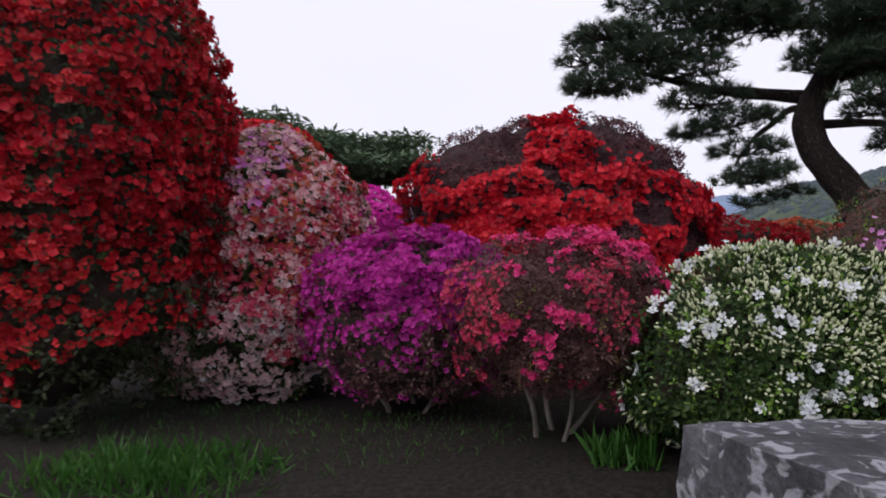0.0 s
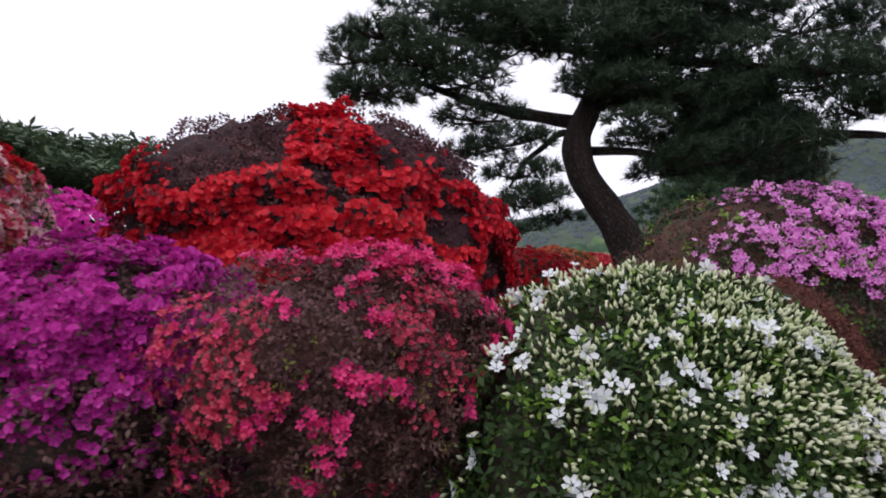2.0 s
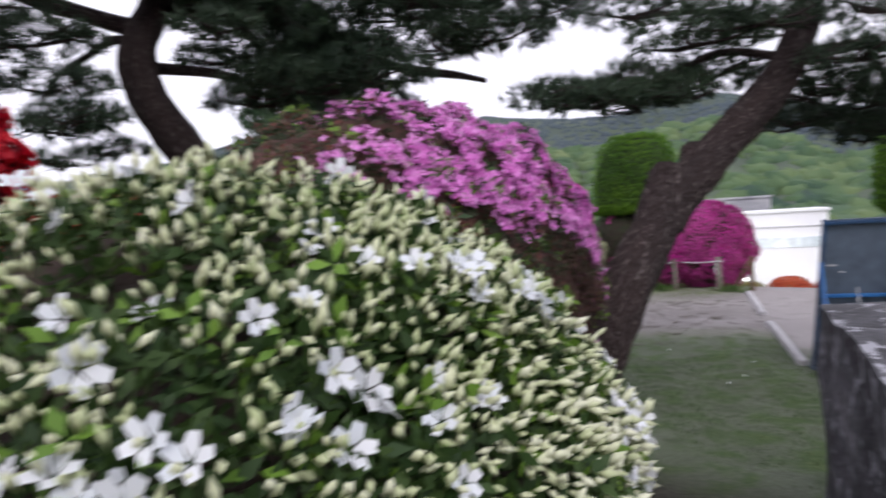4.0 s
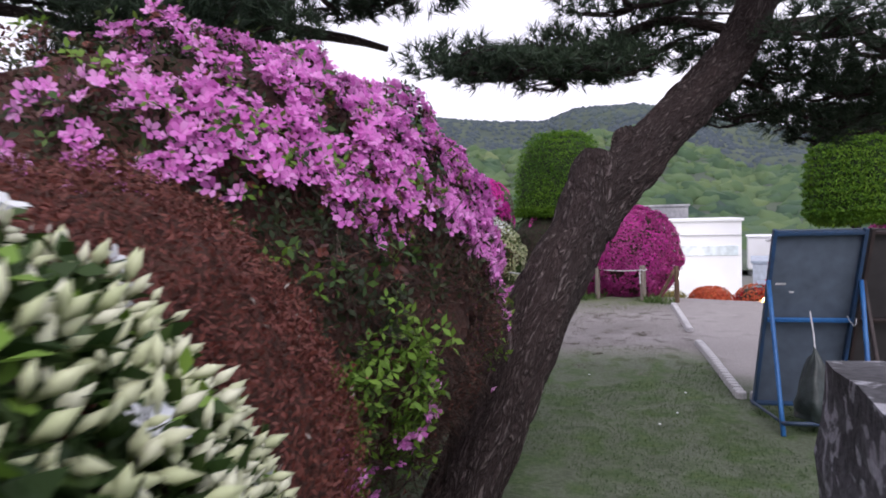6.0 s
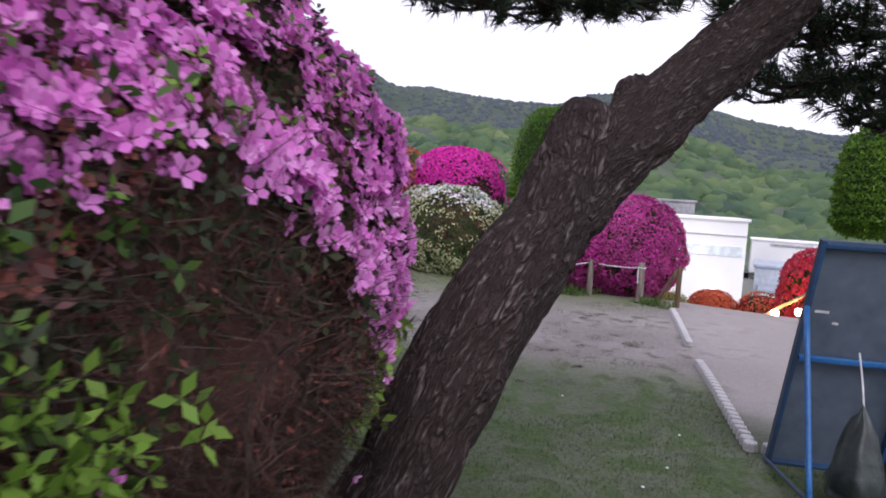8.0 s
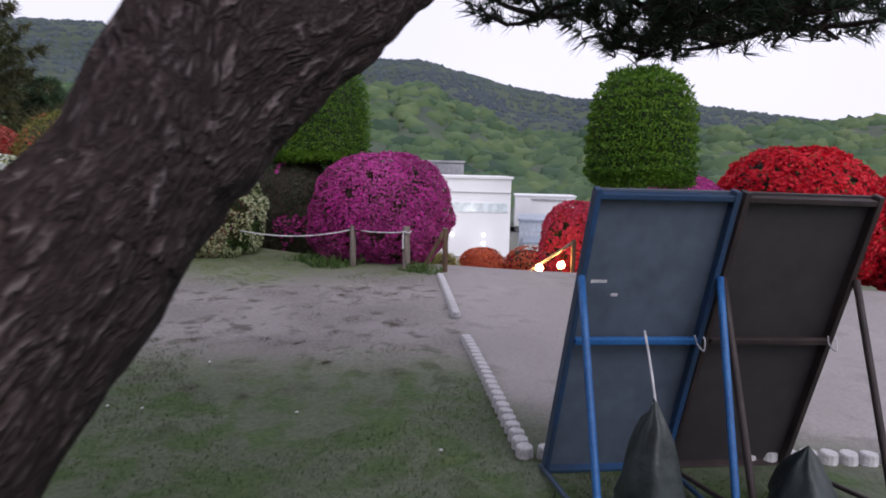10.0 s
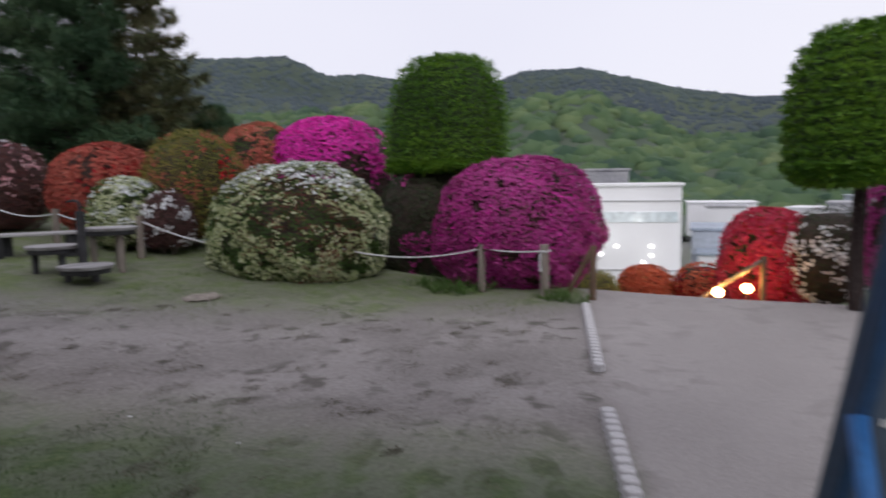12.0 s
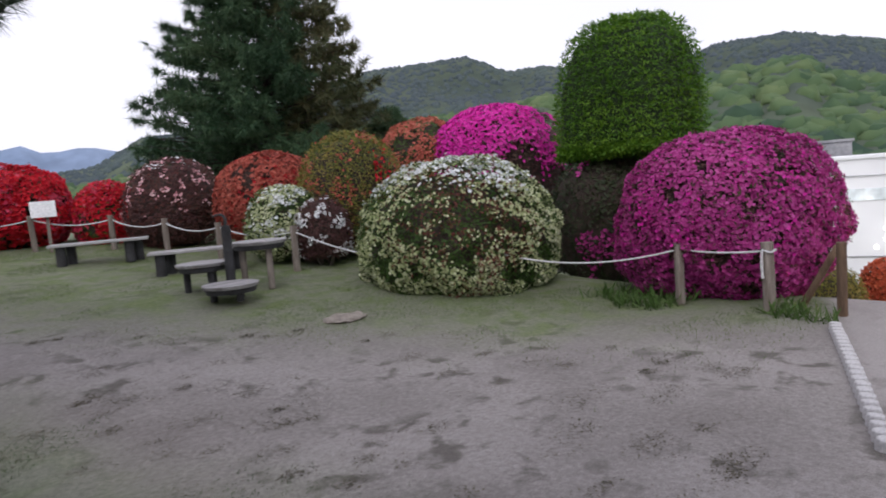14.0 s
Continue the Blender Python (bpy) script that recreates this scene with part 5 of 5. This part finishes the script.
bmesh.ops.subdivide_edges(bm, edges=bm.edges[:], cuts=10, use_grid_fill=True)
for v in bm.verts:
    v.co += noise.noise_vector(v.co * 3.0) * 0.035 + noise.noise_vector(v.co * 9.0) * 0.014
bm.normal_update()
st = thing("stone_block", "long weathered stone block blotched with pale lichen", "stone")
part("block", bm, M_STONE, st)

# ---- boards on stands ----
def bar(p, q, r, seg=10):
    return tube_np([tuple(p), tuple((Vector(p) + Vector(q)) / 2), tuple(q)], [r, r, r], seg, 0, 1, 2)


def stand(label, tl, tr, bl, feet, board_mat, frame_mat, leg_mats, scraps=()):
    """A leaning panel on a tubular easel, seen from behind."""
    ob = thing("display_board", label, "board", (tl[0], tl[1], 0), 0, "boards on stands")
    o = Vector((tl[0], tl[1], 0))
    top, lowv = Vector(tl) - o, Vector(bl) - o
    side = Vector(tr) - Vector(tl)
    width = side.length
    u = side.normalized()
    axis_z = (top - lowv).normalized()
    face = u.cross(axis_z).normalized()
    m = Matrix((u, face, axis_z)).transposed().to_4x4()
    ln = (top - lowv).length
    mid = (top + lowv) / 2 + u * width / 2
    panel = part("panel", box(width, 0.018, ln, (0, 0, 0), 0.003, Matrix.Translation(mid) @ m), board_mat, ob, "flat dull backing panel")
    for k in (0.014, width - 0.014):
        part("frame_rail", box(0.028, 0.06, ln + 0.02, (0, 0, 0), 0.004, Matrix.Translation((top + lowv) / 2 + u * k + face * 0.028) @ m), frame_mat, ob)
    for z in (0.015, 0.985):
        part("cross_rail", box(width - 0.058, 0.055, 0.028, (0, 0, 0), 0.004, Matrix.Translation(lowv + (top - lowv) * z + u * width / 2 + face * 0.028) @ m), frame_mat, ob)
    part("middle_rail", box(width - 0.058, 0.03, 0.034, (0, 0, 0), 0.006, Matrix.Translation(lowv + (top - lowv) * 0.52 + u * width / 2 + face * 0.055) @ m), leg_mats[0], ob)
    hinge = lowv + (top - lowv) * 0.74
    f = [Vector((*q, 0.0)) - o for q in feet]
    for k, q, mat in ((0.0, f[0], leg_mats[0]), (width, f[1], leg_mats[1])):
        part_mesh("leg", bar(hinge + u * k + face * 0.06, q, 0.018), mat, ob, smooth=True)
        part_mesh("floor_rail", bar(q + Vector((0, 0, 0.1)), lowv + u * k + Vector((0, 0, 0.02)), 0.013), frame_mat, ob, smooth=True)
    part_mesh("foot_rail", bar(f[0] + Vector((0, 0, 0.1)), f[1] + Vector((0, 0, 0.1)), 0.016), frame_mat, ob, smooth=True)
    for k in scraps:
        c = lowv + (top - lowv) * (0.74 - k * 0.25) + u * (0.05 + k * 0.5) + face * 0.012
        part("tape_scrap", box(0.11 - k * 0.25, 0.002, 0.016, (0, 0, 0), 0, Matrix.Translation(c) @ m), M_ROPE, panel, "pale torn tape")
    tie = lowv + (top - lowv) * 0.52 + u * (width - 0.04) + face * 0.085
    part_mesh("tie", tube_np([tuple(tie + Vector(q)) for q in ((-0.04, 0.02, 0.05), (0, 0, 0.0), (-0.02, -0.03, -0.03), (0.03, -0.04, 0.01), (0.06, -0.03, 0.03))], [0.004] * 5, 5, 0, 1, 3), M_ROPE, ob, "white cord tie")
    return ob


stand("blue-framed display board on a tubular stand, seen from behind", (7.62, 2.295, 1.545), (7.858, 1.648, 1.545), (8.0, 2.51, 0.0), ((7.15, 2.17), (7.4, 1.6)), M_BOARD, M_FRAME_BLUE, (M_BLUE, M_BLUE), (0.12, 0.3))
stand("brown-backed display board on a tubular stand, seen from behind", (7.866, 1.63, 1.543), (8.115, 0.975, 1.535), (8.25, 1.86, 0.0), ((7.52, 1.5), (7.8, 0.86)), M_BOARD_BROWN, M_FRAME_DARK, (M_FRAME_DARK, M_FRAME_DARK))


def sack(label, at, seed, tall):
    ob = thing("ballast_sack", label, "bag", at, 0, "ballast sacks")
    bm = bmesh.new()
    bmesh.ops.create_uvsphere(bm, u_segments=28, v_segments=18, radius=1.0)
    for v in bm.verts:
        z = v.co.z
        w = 0.19 if z < 0 else 0.19 * (1 - z) ** 0.8 + 0.012
        k = 1 + 0.13 * math.sin(6 * math.atan2(v.co.y, v.co.x) + seed) * (0.4 + max(z, 0))
        ring = math.hypot(v.co.x, v.co.y) + 1e-6
        v.co = Vector((v.co.x / ring * w * k * min(1, ring * 1.6), v.co.y / ring * w * k * 0.75 * min(1, ring * 1.6), 0.1 * z + 0.1 if z < 0 else 0.1 + tall * z))
        v.co += noise.noise_vector(v.co * 9.0 + Vector((seed, 0, 0))) * 0.02
    part("bag", bm, M_BAG, ob, "crumpled dark sack", True)
    return ob


sk = sack("dark green sack hung in the stand as ballast", (7.42, 1.98, 0.09), 1, 0.46)
part_mesh("cord", tube_np([(0, 0, 0.54), (0.12, 0.02, 0.66), (0.24, 0.05, 0.8)], [0.006] * 3, 6, 0, 1, 3), M_ROPE, sk, "white cord")
part_mesh("cord", tube_np([(0, 0.01, 0.54), (-0.01, 0.0, 0.48), (-0.02, -0.01, 0.4)], [0.006] * 3, 6, 0, 1, 3), M_ROPE, sk, "white cord")
sack("dark sack slumped in the brown stand", (7.66, 1.3, 0.08), 2, 0.24)

# ---- fence of posts and rope ----


def post(x, y, h, label="weathered round fence post", mat=None, r=0.05, tilt=0.0):
    z = gz(x, y)
    ob = thing("fence_post", label, "post", (x, y, z - 0.05), 0, "rope fence posts")
    ob.matrix_world = pose(x, y, z - 0.05, tilt, -tilt, 0)
    bm = cyl(r * 1.04, r, h + 0.05, (0, 0, 0), 12, 0.008)
    for v in bm.verts:
        v.co.x *= 1 + 0.05 * math.sin(v.co.z * 9 + x)
    part("shaft", bm, mat or M_POST, ob, smooth=False)
    return Vector((x, y, z + h * 0.88))


def rope(a, b, sag, label="pale rope slung between fence posts"):
    pts = [a.lerp(b, t / 8) - Vector((0, 0, sag * 4 * (t / 8) * (1 - t / 8))) for t in range(9)]
    ob = part_mesh("rope", tube_np([tuple(p) for p in pts], [0.011] * 9, 6, 0, 1, 3), M_ROPE, None, smooth=True)
    return tagged(ob, label, "rope", "fence ropes")


f1, f2 = post(14.74, 6.32, 0.69, "split pale fence post"), post(14.68, 5.37, 0.7, "grey fence post with a rope tied round it", r=0.06, tilt=-1.5)
f3 = post(14.75, 4.75, 0.7, "brown stake at the end of the fence", M_POST_BROWN, 0.045)
f0 = post(14.05, 8.25, 0.55, "short fence post half inside a bush")
f4 = post(13.2, 11.4, 0.66)
fs = [post(x, y, 0.6) for x, y in ((12.85, 12.95), (12.55, 14.2), (12.1, 15.3))]
f9 = post(11.1, 16.1, 0.62, "leaning fence post below a small sign", tilt=3)
f10 = post(9.3, 16.6, 0.6)
rope(f1, f2, 0.03), rope(f0, f1, 0.13), rope(f0, f4, 0.22)
chain = [f4] + fs + [f9, f10]
for p, q in zip(chain, chain[1:]):
    rope(p, q, 0.1)
knot = thing("rope_knot", "white rope end knotted round a post", "rope", tuple(f2))
part_mesh("loop", tube_np([(0.066 * math.cos(a), 0.066 * math.sin(a), 0.01 * math.sin(3 * a)) for a in np.linspace(0, 6.28, 13)], [0.011] * 13, 6, 0, 1, 2), M_ROPE, knot)
part_mesh("tail", tube_np([(-0.066, 0.04, 0), (-0.075, 0.045, -0.12), (-0.07, 0.04, -0.27)], [0.011, 0.012, 0.014], 6, 0, 1, 3), M_ROPE, knot)
stake = thing("prop_stake", "brown stake propped against the fence end", "stake", (15.0, 4.95, gz(15, 4.95)))
part_mesh("shaft", bar((0.0, 0.25, -0.05), (0.05, -0.1, 0.62), 0.035), M_POST_BROWN, stake, smooth=True)

# sign on its post
sg = thing("sign", "small white sign board on a stake", "sign", (11.25, 15.75, gz(11.25, 15.75) - 0.1), -14)
part("stake", box(0.05, 0.04, 0.95, (0, 0.02, 0.45), 0.005), M_POST, sg)
part("board", box(0.38, 0.02, 0.28, (0, 0, 0), 0.004, Matrix.Translation((-0.05, -0.03, 0.84)) @ Matrix.Rotation(radians(-14), 4, "X")), M_SIGN, sg, "plain white panel")

# ---- benches and stepping discs ----


def bench(label, x, y, rz, w):
    ob = thing("bench", label, "bench", (x, y, gz(x, y)), rz, "plank benches")
    for k in (-0.12, 0.12):
        part("plank", box(w, 0.2, 0.04, (0, k * 0.9, 0.33), 0.01), M_PLANK, ob)
    for k in (-w * 0.34, w * 0.34):
        for s in (-0.1, 0.1):
            part("leg", cyl(0.075, 0.07, 0.33, (k + s * 0.6, s, -0.02), 12, 0.01), M_DARK, ob, "dark stump leg")
    return ob


bench("low grey plank bench on dark stump legs", 11.5, 14.2, -24, 1.4)
bench("low grey plank bench beside the stepping discs", 12.2, 12.35, -28, 1.35)

steps_ob = thing("stepping_discs", "three round stepping discs stacked round a black pole", "play equipment", (11.65, 10.55, gz(11.65, 10.55)))
for dx, dy, z, r, h in ((-0.1, -0.25, 0.2, 0.33, 0.1), (-0.05, 0.5, 0.42, 0.33, 0.1), (0.62, 0.25, 0.62, 0.36, 0.1)):
    tread = part("disc", cyl(r * 0.95, r, 0.045, (dx, dy, z - 0.045), 28, 0.012), M_PLANK, steps_ob, "grey round tread")
    part("rim", cyl(r * 0.86, r * 0.9, 0.06, (dx, dy, z - 0.105), 24, 0.01), M_DARK, tread, "dark rim under the tread")
    for j in range(3):
        part("support", cyl(0.04, 0.045, z - 0.1, (dx + 0.6 * r * math.cos(j * 2.1 + 0.5), dy + 0.6 * r * math.sin(j * 2.1 + 0.5), 0), 10, 0.006), M_DARK if z < 0.6 else M_POST, steps_ob)
pole = part("pole", cyl(0.06, 0.055, 0.86, (0.1, 0.1, 0), 14, 0.01), M_DARK, steps_ob, "black pole")
part_mesh("hook", tube_np([(0.1, 0.1, 0.84), (0.1, 0.1, 0.95), (0.06, 0.14, 1.0), (0.0, 0.2, 0.98)], [0.02, 0.018, 0.016, 0.014], 8, 0, 1, 4), M_DARK, pole, "curved handle")

# ---- edging of the path ----
edge = thing("path_edging", "row of pale rounded edging pieces along the path", "edging", (0, 0, 0), 0, "", "structure")
piece = cyl(0.055, 0.048, 0.085, (0, 0, -0.02), 12, 0.014)
piece_me = bpy.data.meshes.new("edging_piece")
piece.to_mesh(piece_me)
piece.free()
piece_me.materials.append(M_EDGE)
er = random.Random(4)
for (x0, y0), (x1, y1) in (((8.15, 2.62), (10.65, 3.52)), ((11.65, 3.84), (14.3, 4.72)), ((8.17, 2.5), (8.75, 0.2))):
    ln = math.hypot(x1 - x0, y1 - y0)
    a = math.degrees(math.atan2(y1 - y0, x1 - x0))
    for i in range(int(ln / 0.115)):
        t = i * 0.115 / ln
        x, y = x0 + (x1 - x0) * t, y0 + (y1 - y0) * t
        ob = new("edging_piece", piece_me)
        ob.parent = edge
        ob.matrix_local = pose(x, y, gz(x, y), er.uniform(-4, 4), er.uniform(-4, 4), a + er.uniform(-6, 6))

# ---- lamps by the steps going down ----
for i, (x, y, z) in enumerate(((17.3, 3.5, -0.25), (17.4, 3.1, -0.18))):
    lamp = thing("path_lamp", "glowing warm lamp beside the steps", "lamp", (x, y, gz(x, y)), 0, "path lamps")
    h = z - gz(x, y)
    part("stake", cyl(0.02, 0.02, max(0.05, h), (0, 0, 0), 8), M_DARK, lamp)
    bm = bmesh.new()
    bmesh.ops.create_icosphere(bm, subdivisions=3, radius=0.075, matrix=Matrix.Translation((0, 0, h + 0.04)))
    part("globe", bm, M_WARM, lamp, "glowing warm globe", True)
    ld = bpy.data.lights.new("lamp_light", "POINT")
    ld.energy, ld.color, ld.shadow_soft_size = 14.0, (1.0, 0.5, 0.14), 0.08
    lt = new("lamp_light", ld)
    lt.location = (x - 0.02, y + 0.02, z + 0.2)
rail = thing("handrail", "sloping brown handrail lit orange by the lamps", "handrail", (17.5, 3.3, gz(17.5, 3.3)))
b0 = gz(17.5, 3.3)
part_mesh("rail", bar((-0.1, 0.6, -0.45 - b0), (-0.1, -0.42, 0.32 - b0), 0.03), M_POST, rail, smooth=True)
part_mesh("rail_post", bar((-0.1, -0.42, -0.05), (-0.1, -0.42, 0.36 - b0), 0.045), M_POST_BROWN, rail, smooth=True)

bar_ob = thing("low_barrier", "low dark barrier with small white lamps on it", "barrier", (20.9, 5.5, gz(20.9, 5.5)), 6)
hb = -1.22 - gz(20.9, 5.5)
part("beam", box(0.12, 1.5, 0.09, (0, 0, hb), 0.02), M_DARK, bar_ob)
for k in (-0.6, 0.6):
    part("beam_post", box(0.1, 0.1, max(0.1, hb) + 0.1, (0, k, hb / 2 - 0.05), 0.01), M_DARK, bar_ob)
for k in (-0.35, 0.3):
    bm = bmesh.new()
    bmesh.ops.create_icosphere(bm, subdivisions=2, radius=0.05, matrix=Matrix.Translation((0, k, hb + 0.08)))
    part("globe", bm, M_COLD, bar_ob, "small white globe", True)

# ---- buildings in the valley ----


def hall(label, x, y, rz, w, d, z0, z1, mat, band=True, roof=None):
    ob = thing("building", label, "building", (x, y, z0), rz)
    h = z1 - z0
    wall = part("wall", box(d, w, h, (0, 0, h / 2), 0.03), mat, ob)
    part("roof", box(d + 0.4, w + 0.4, 0.25, (0, 0, h + 0.05), 0.04), roof or mat, ob)
    if band:
        part("window_band", box(0.12, w - 0.6, 0.9, (-d / 2 - 0.03, 0, h - 2.75), 0.02), M_GLASSY, wall, "long pale window band")
        for z in (h - 1.35, h - 7.4):
            part("cornice", box(0.12, w, 0.06, (-d / 2 - 0.06, 0, z), 0.02), M_ROOF, wall)
    return ob


hall("white windowed hall below the hill", 70.5, 19.6, 14, 14.0, 12.0, -9.5, 1.05, M_WALLW)
hall("long low pale building behind the hall", 88.0, 27.0, 14, 12.0, 10.0, -9.5, 2.7, M_ROOF, False)
hall("grey building with a blue-grey roof beside the hall", 80.0, 9.6, 8, 5.4, 9.0, -9.5, -3.4, M_WALLG, False, M_SLATE)
hall("low building with a pale slate roof in the valley", 74.0, 8.4, 8, 5.0, 5.0, -9.5, -5.4, M_WALLW, False, M_SLATE)
hall("white house in the valley", 110.0, 11.8, 4, 5.0, 7.0, -9.5, -2.4, M_WALLW, False, M_ROOF)
hr_ = random.Random(9)
for i in range(9):
    x, y = hr_.uniform(95, 150), hr_.uniform(-12, 16)
    hall("small pale house in the valley", x, y, hr_.uniform(-20, 30), hr_.uniform(7, 11), hr_.uniform(6, 9), -9.5, -9.5 + hr_.uniform(5, 8), (M_WALLW, M_WALLG, M_ROOF)[i % 3], False)
for i, (y, z) in enumerate(((17.7, -3.9), (17.7, -4.9), (16.4, -4.2), (13.6, -4.2), (13.6, -5.0), (14.2, -5.6))):
    lamp = thing("wall_lamp", "bright white lamp on the hall's wall", "lamp", (63.6 + (19.6 - y) * 0.25, y, z), 14, "wall lamps")
    bm = bmesh.new()
    bmesh.ops.create_icosphere(bm, subdivisions=2, radius=0.17)
    part("globe", bm, M_COLD, lamp, "", True)
    if i in (0, 3):
        # fill light 4 m in front of the lamp, added to whiten the wall
        ld = bpy.data.lights.new("wall_fill_light", "POINT")
        ld.energy, ld.color, ld.shadow_soft_size = 110.0, (1.0, 0.98, 0.95), 0.3
        lt = new("wall_fill_light", ld)
        lt.location = (59.5 + (19.6 - y) * 0.25, y, z + 2.0)

# ---- grass ----


def grass(name, n, area, lo, hi, mat, seed, label, keep=None, lean=0.9):
    r = np.random.default_rng(seed)
    x0, x1, y0, y1 = area
    x, y = r.uniform(x0, x1, n), r.uniform(y0, y1, n)
    if keep is not None:
        k = keep(x, y, r)
        x, y = x[k], y[k]
    pos = np.stack([x, y, ground_z(x, y) - 0.004], -1)
    me = scattered(name, *BLADE, pos, np.tile([0, 0, 1.0], (len(x), 1)), r.uniform(lo, hi, len(x)), lean=lean, r=r)
    return tagged(part_mesh(name, me, mat, None), label, "grass", kind="stuff")


def lawn(x, y, r):
    p = np.stack([x, y, 0 * x], -1)
    v = x + 0.22 * y - 10.3 + 0.6 * wnoise(p, 3, 0.4)
    return (v + 0.5 * r.normal(size=len(x)) < 0) & (wnoise(p, 4, 1.3) > -0.3) & ~((y < 2.62 + (x - 8.15) * 0.36) & (x > 8.2))


def verge(x, y, r):
    p = np.stack([x, y, 0 * x], -1)
    v = 0.86 * x + 0.7 * y - 15.8 + 0.7 * wnoise(p, 8, 0.5)
    return (v + 0.7 * r.normal(size=len(x)) > 0) & (wnoise(p, 6, 1.2) > -0.1) & (y > 4.9 + (x - 14.8) * 0.3)


grass("grass", 70000, (4.6, 10.0, 1.2, 8.0), 0.015, 0.036, M_LAWN, 301, "short worn lawn grass", lawn)
grass("grass", 110000, (8.0, 15.2, 4.8, 17.5), 0.015, 0.042, M_VERGE, 302, "thin grass along the rope fence", verge)
grass("grass", 3800, (-3.7, -1.7, 1.5, 2.8), 0.07, 0.19, M_TALL_GRASS, 303, "lush tall grass clump", lambda x, y, r: np.hypot((x + 2.75) / 0.85, (y - 2.1) / 0.5) < r.uniform(0.3, 1.1, len(x)), 0.9)
grass("grass", 4200, (-4.2, 2.0, 1.2, 4.2), 0.03, 0.075, M_TALL_GRASS, 304, "sparse weeds on dark earth", lambda x, y, r: wnoise(np.stack([x, y, 0 * x], -1), 4, 0.9) > 0.15)
grass("grass", 160, (0.0, 0.4, 2.2, 2.5), 0.1, 0.26, M_TALL_GRASS, 305, "tuft of long dark grass below a stem", None, 0.5)
grass("grass", 1600, (14.3, 15.3, 4.7, 7.4), 0.08, 0.2, M_GRASS, 306, "longer grass round the fence posts", lambda x, y, r: wnoise(np.stack([x, y, 0 * x], -1), 5, 1.4) > 0.1)


# low dark weeds dotted over the bare soil
def weeds(label, n, seed):
    r = np.random.default_rng(seed)
    pos = []
    for i in range(n):
        x, y = r.uniform(8.4, 12.8), r.uniform(3.6, 10.5)
        if 0.86 * x + 0.7 * y > 16.2 or y < 3.2 + (x - 8.15) * 0.36:
            continue
        m = int(r.uniform(40, 170))
        q = r.normal(size=(m, 2)) * r.uniform(0.04, 0.12) * np.array([1.0, 0.7])
        pos.append(np.stack([x + q[:, 0], y + q[:, 1], 0 * q[:, 0]], -1))
    p = np.vstack(pos)
    p[:, 2] = ground_z(p[:, 0], p[:, 1]) + 0.004
    me = scattered("weeds", *LEAF, p, np.tile([0, 0, 1.0], (len(p), 1)), r.uniform(0.01, 0.026, len(p)), lean=0.8, r=r)
    return tagged(part_mesh("weeds", me, M_WEED, None), label, "weeds", kind="stuff")


r_ = random.Random(12)
for i in range(26):
    x, y = r_.uniform(5.4, 9.2), r_.uniform(2.9, 6.5)
    z, h = gz(x, y), r_.uniform(0.02, 0.06)
    fl = thing("lawn_daisy", "tiny white flower head in the short lawn", "flower", (x, y, z), r_.uniform(0, 360), "lawn flowers")
    part("stalk", cyl(0.002, 0.0015, h, (0, 0, 0), 5), M_LAWN, fl)
    bm = bmesh.new()
    bmesh.ops.create_icosphere(bm, subdivisions=1, radius=0.011, matrix=Matrix.Translation((0, 0, h)) @ Matrix.Diagonal((1, 1, 0.6, 1)))
    part("flower_head", bm, M_WHITE, fl, "", True)
M_HEAP = rough_mat("bare_soil", (0.22, 0.19, 0.165), (0.3, 0.265, 0.23), 6.0, 0.95, 0.6, 0.02, 50.0)
M_WEED = leafy("dark_weed", [(0.07, 0.065, 0.045), (0.11, 0.1, 0.07), (0.15, 0.13, 0.095)])
mound = thing("soil_heap", "low pale heap of bare soil by the verge", "soil", (12.05, 8.85, gz(12.05, 8.85)))
bm = bmesh.new()
bmesh.ops.create_icosphere(bm, subdivisions=4, radius=1.0)
for v in bm.verts:
    v.co = Vector((v.co.x * 0.26, v.co.y * 0.2, v.co.z * 0.03)) + noise.noise_vector(v.co * 2.5) * 0.035
part("heap", bm, M_HEAP, mound, "", True)
weeds("flat dark weeds dotted over bare soil", 150, 320)
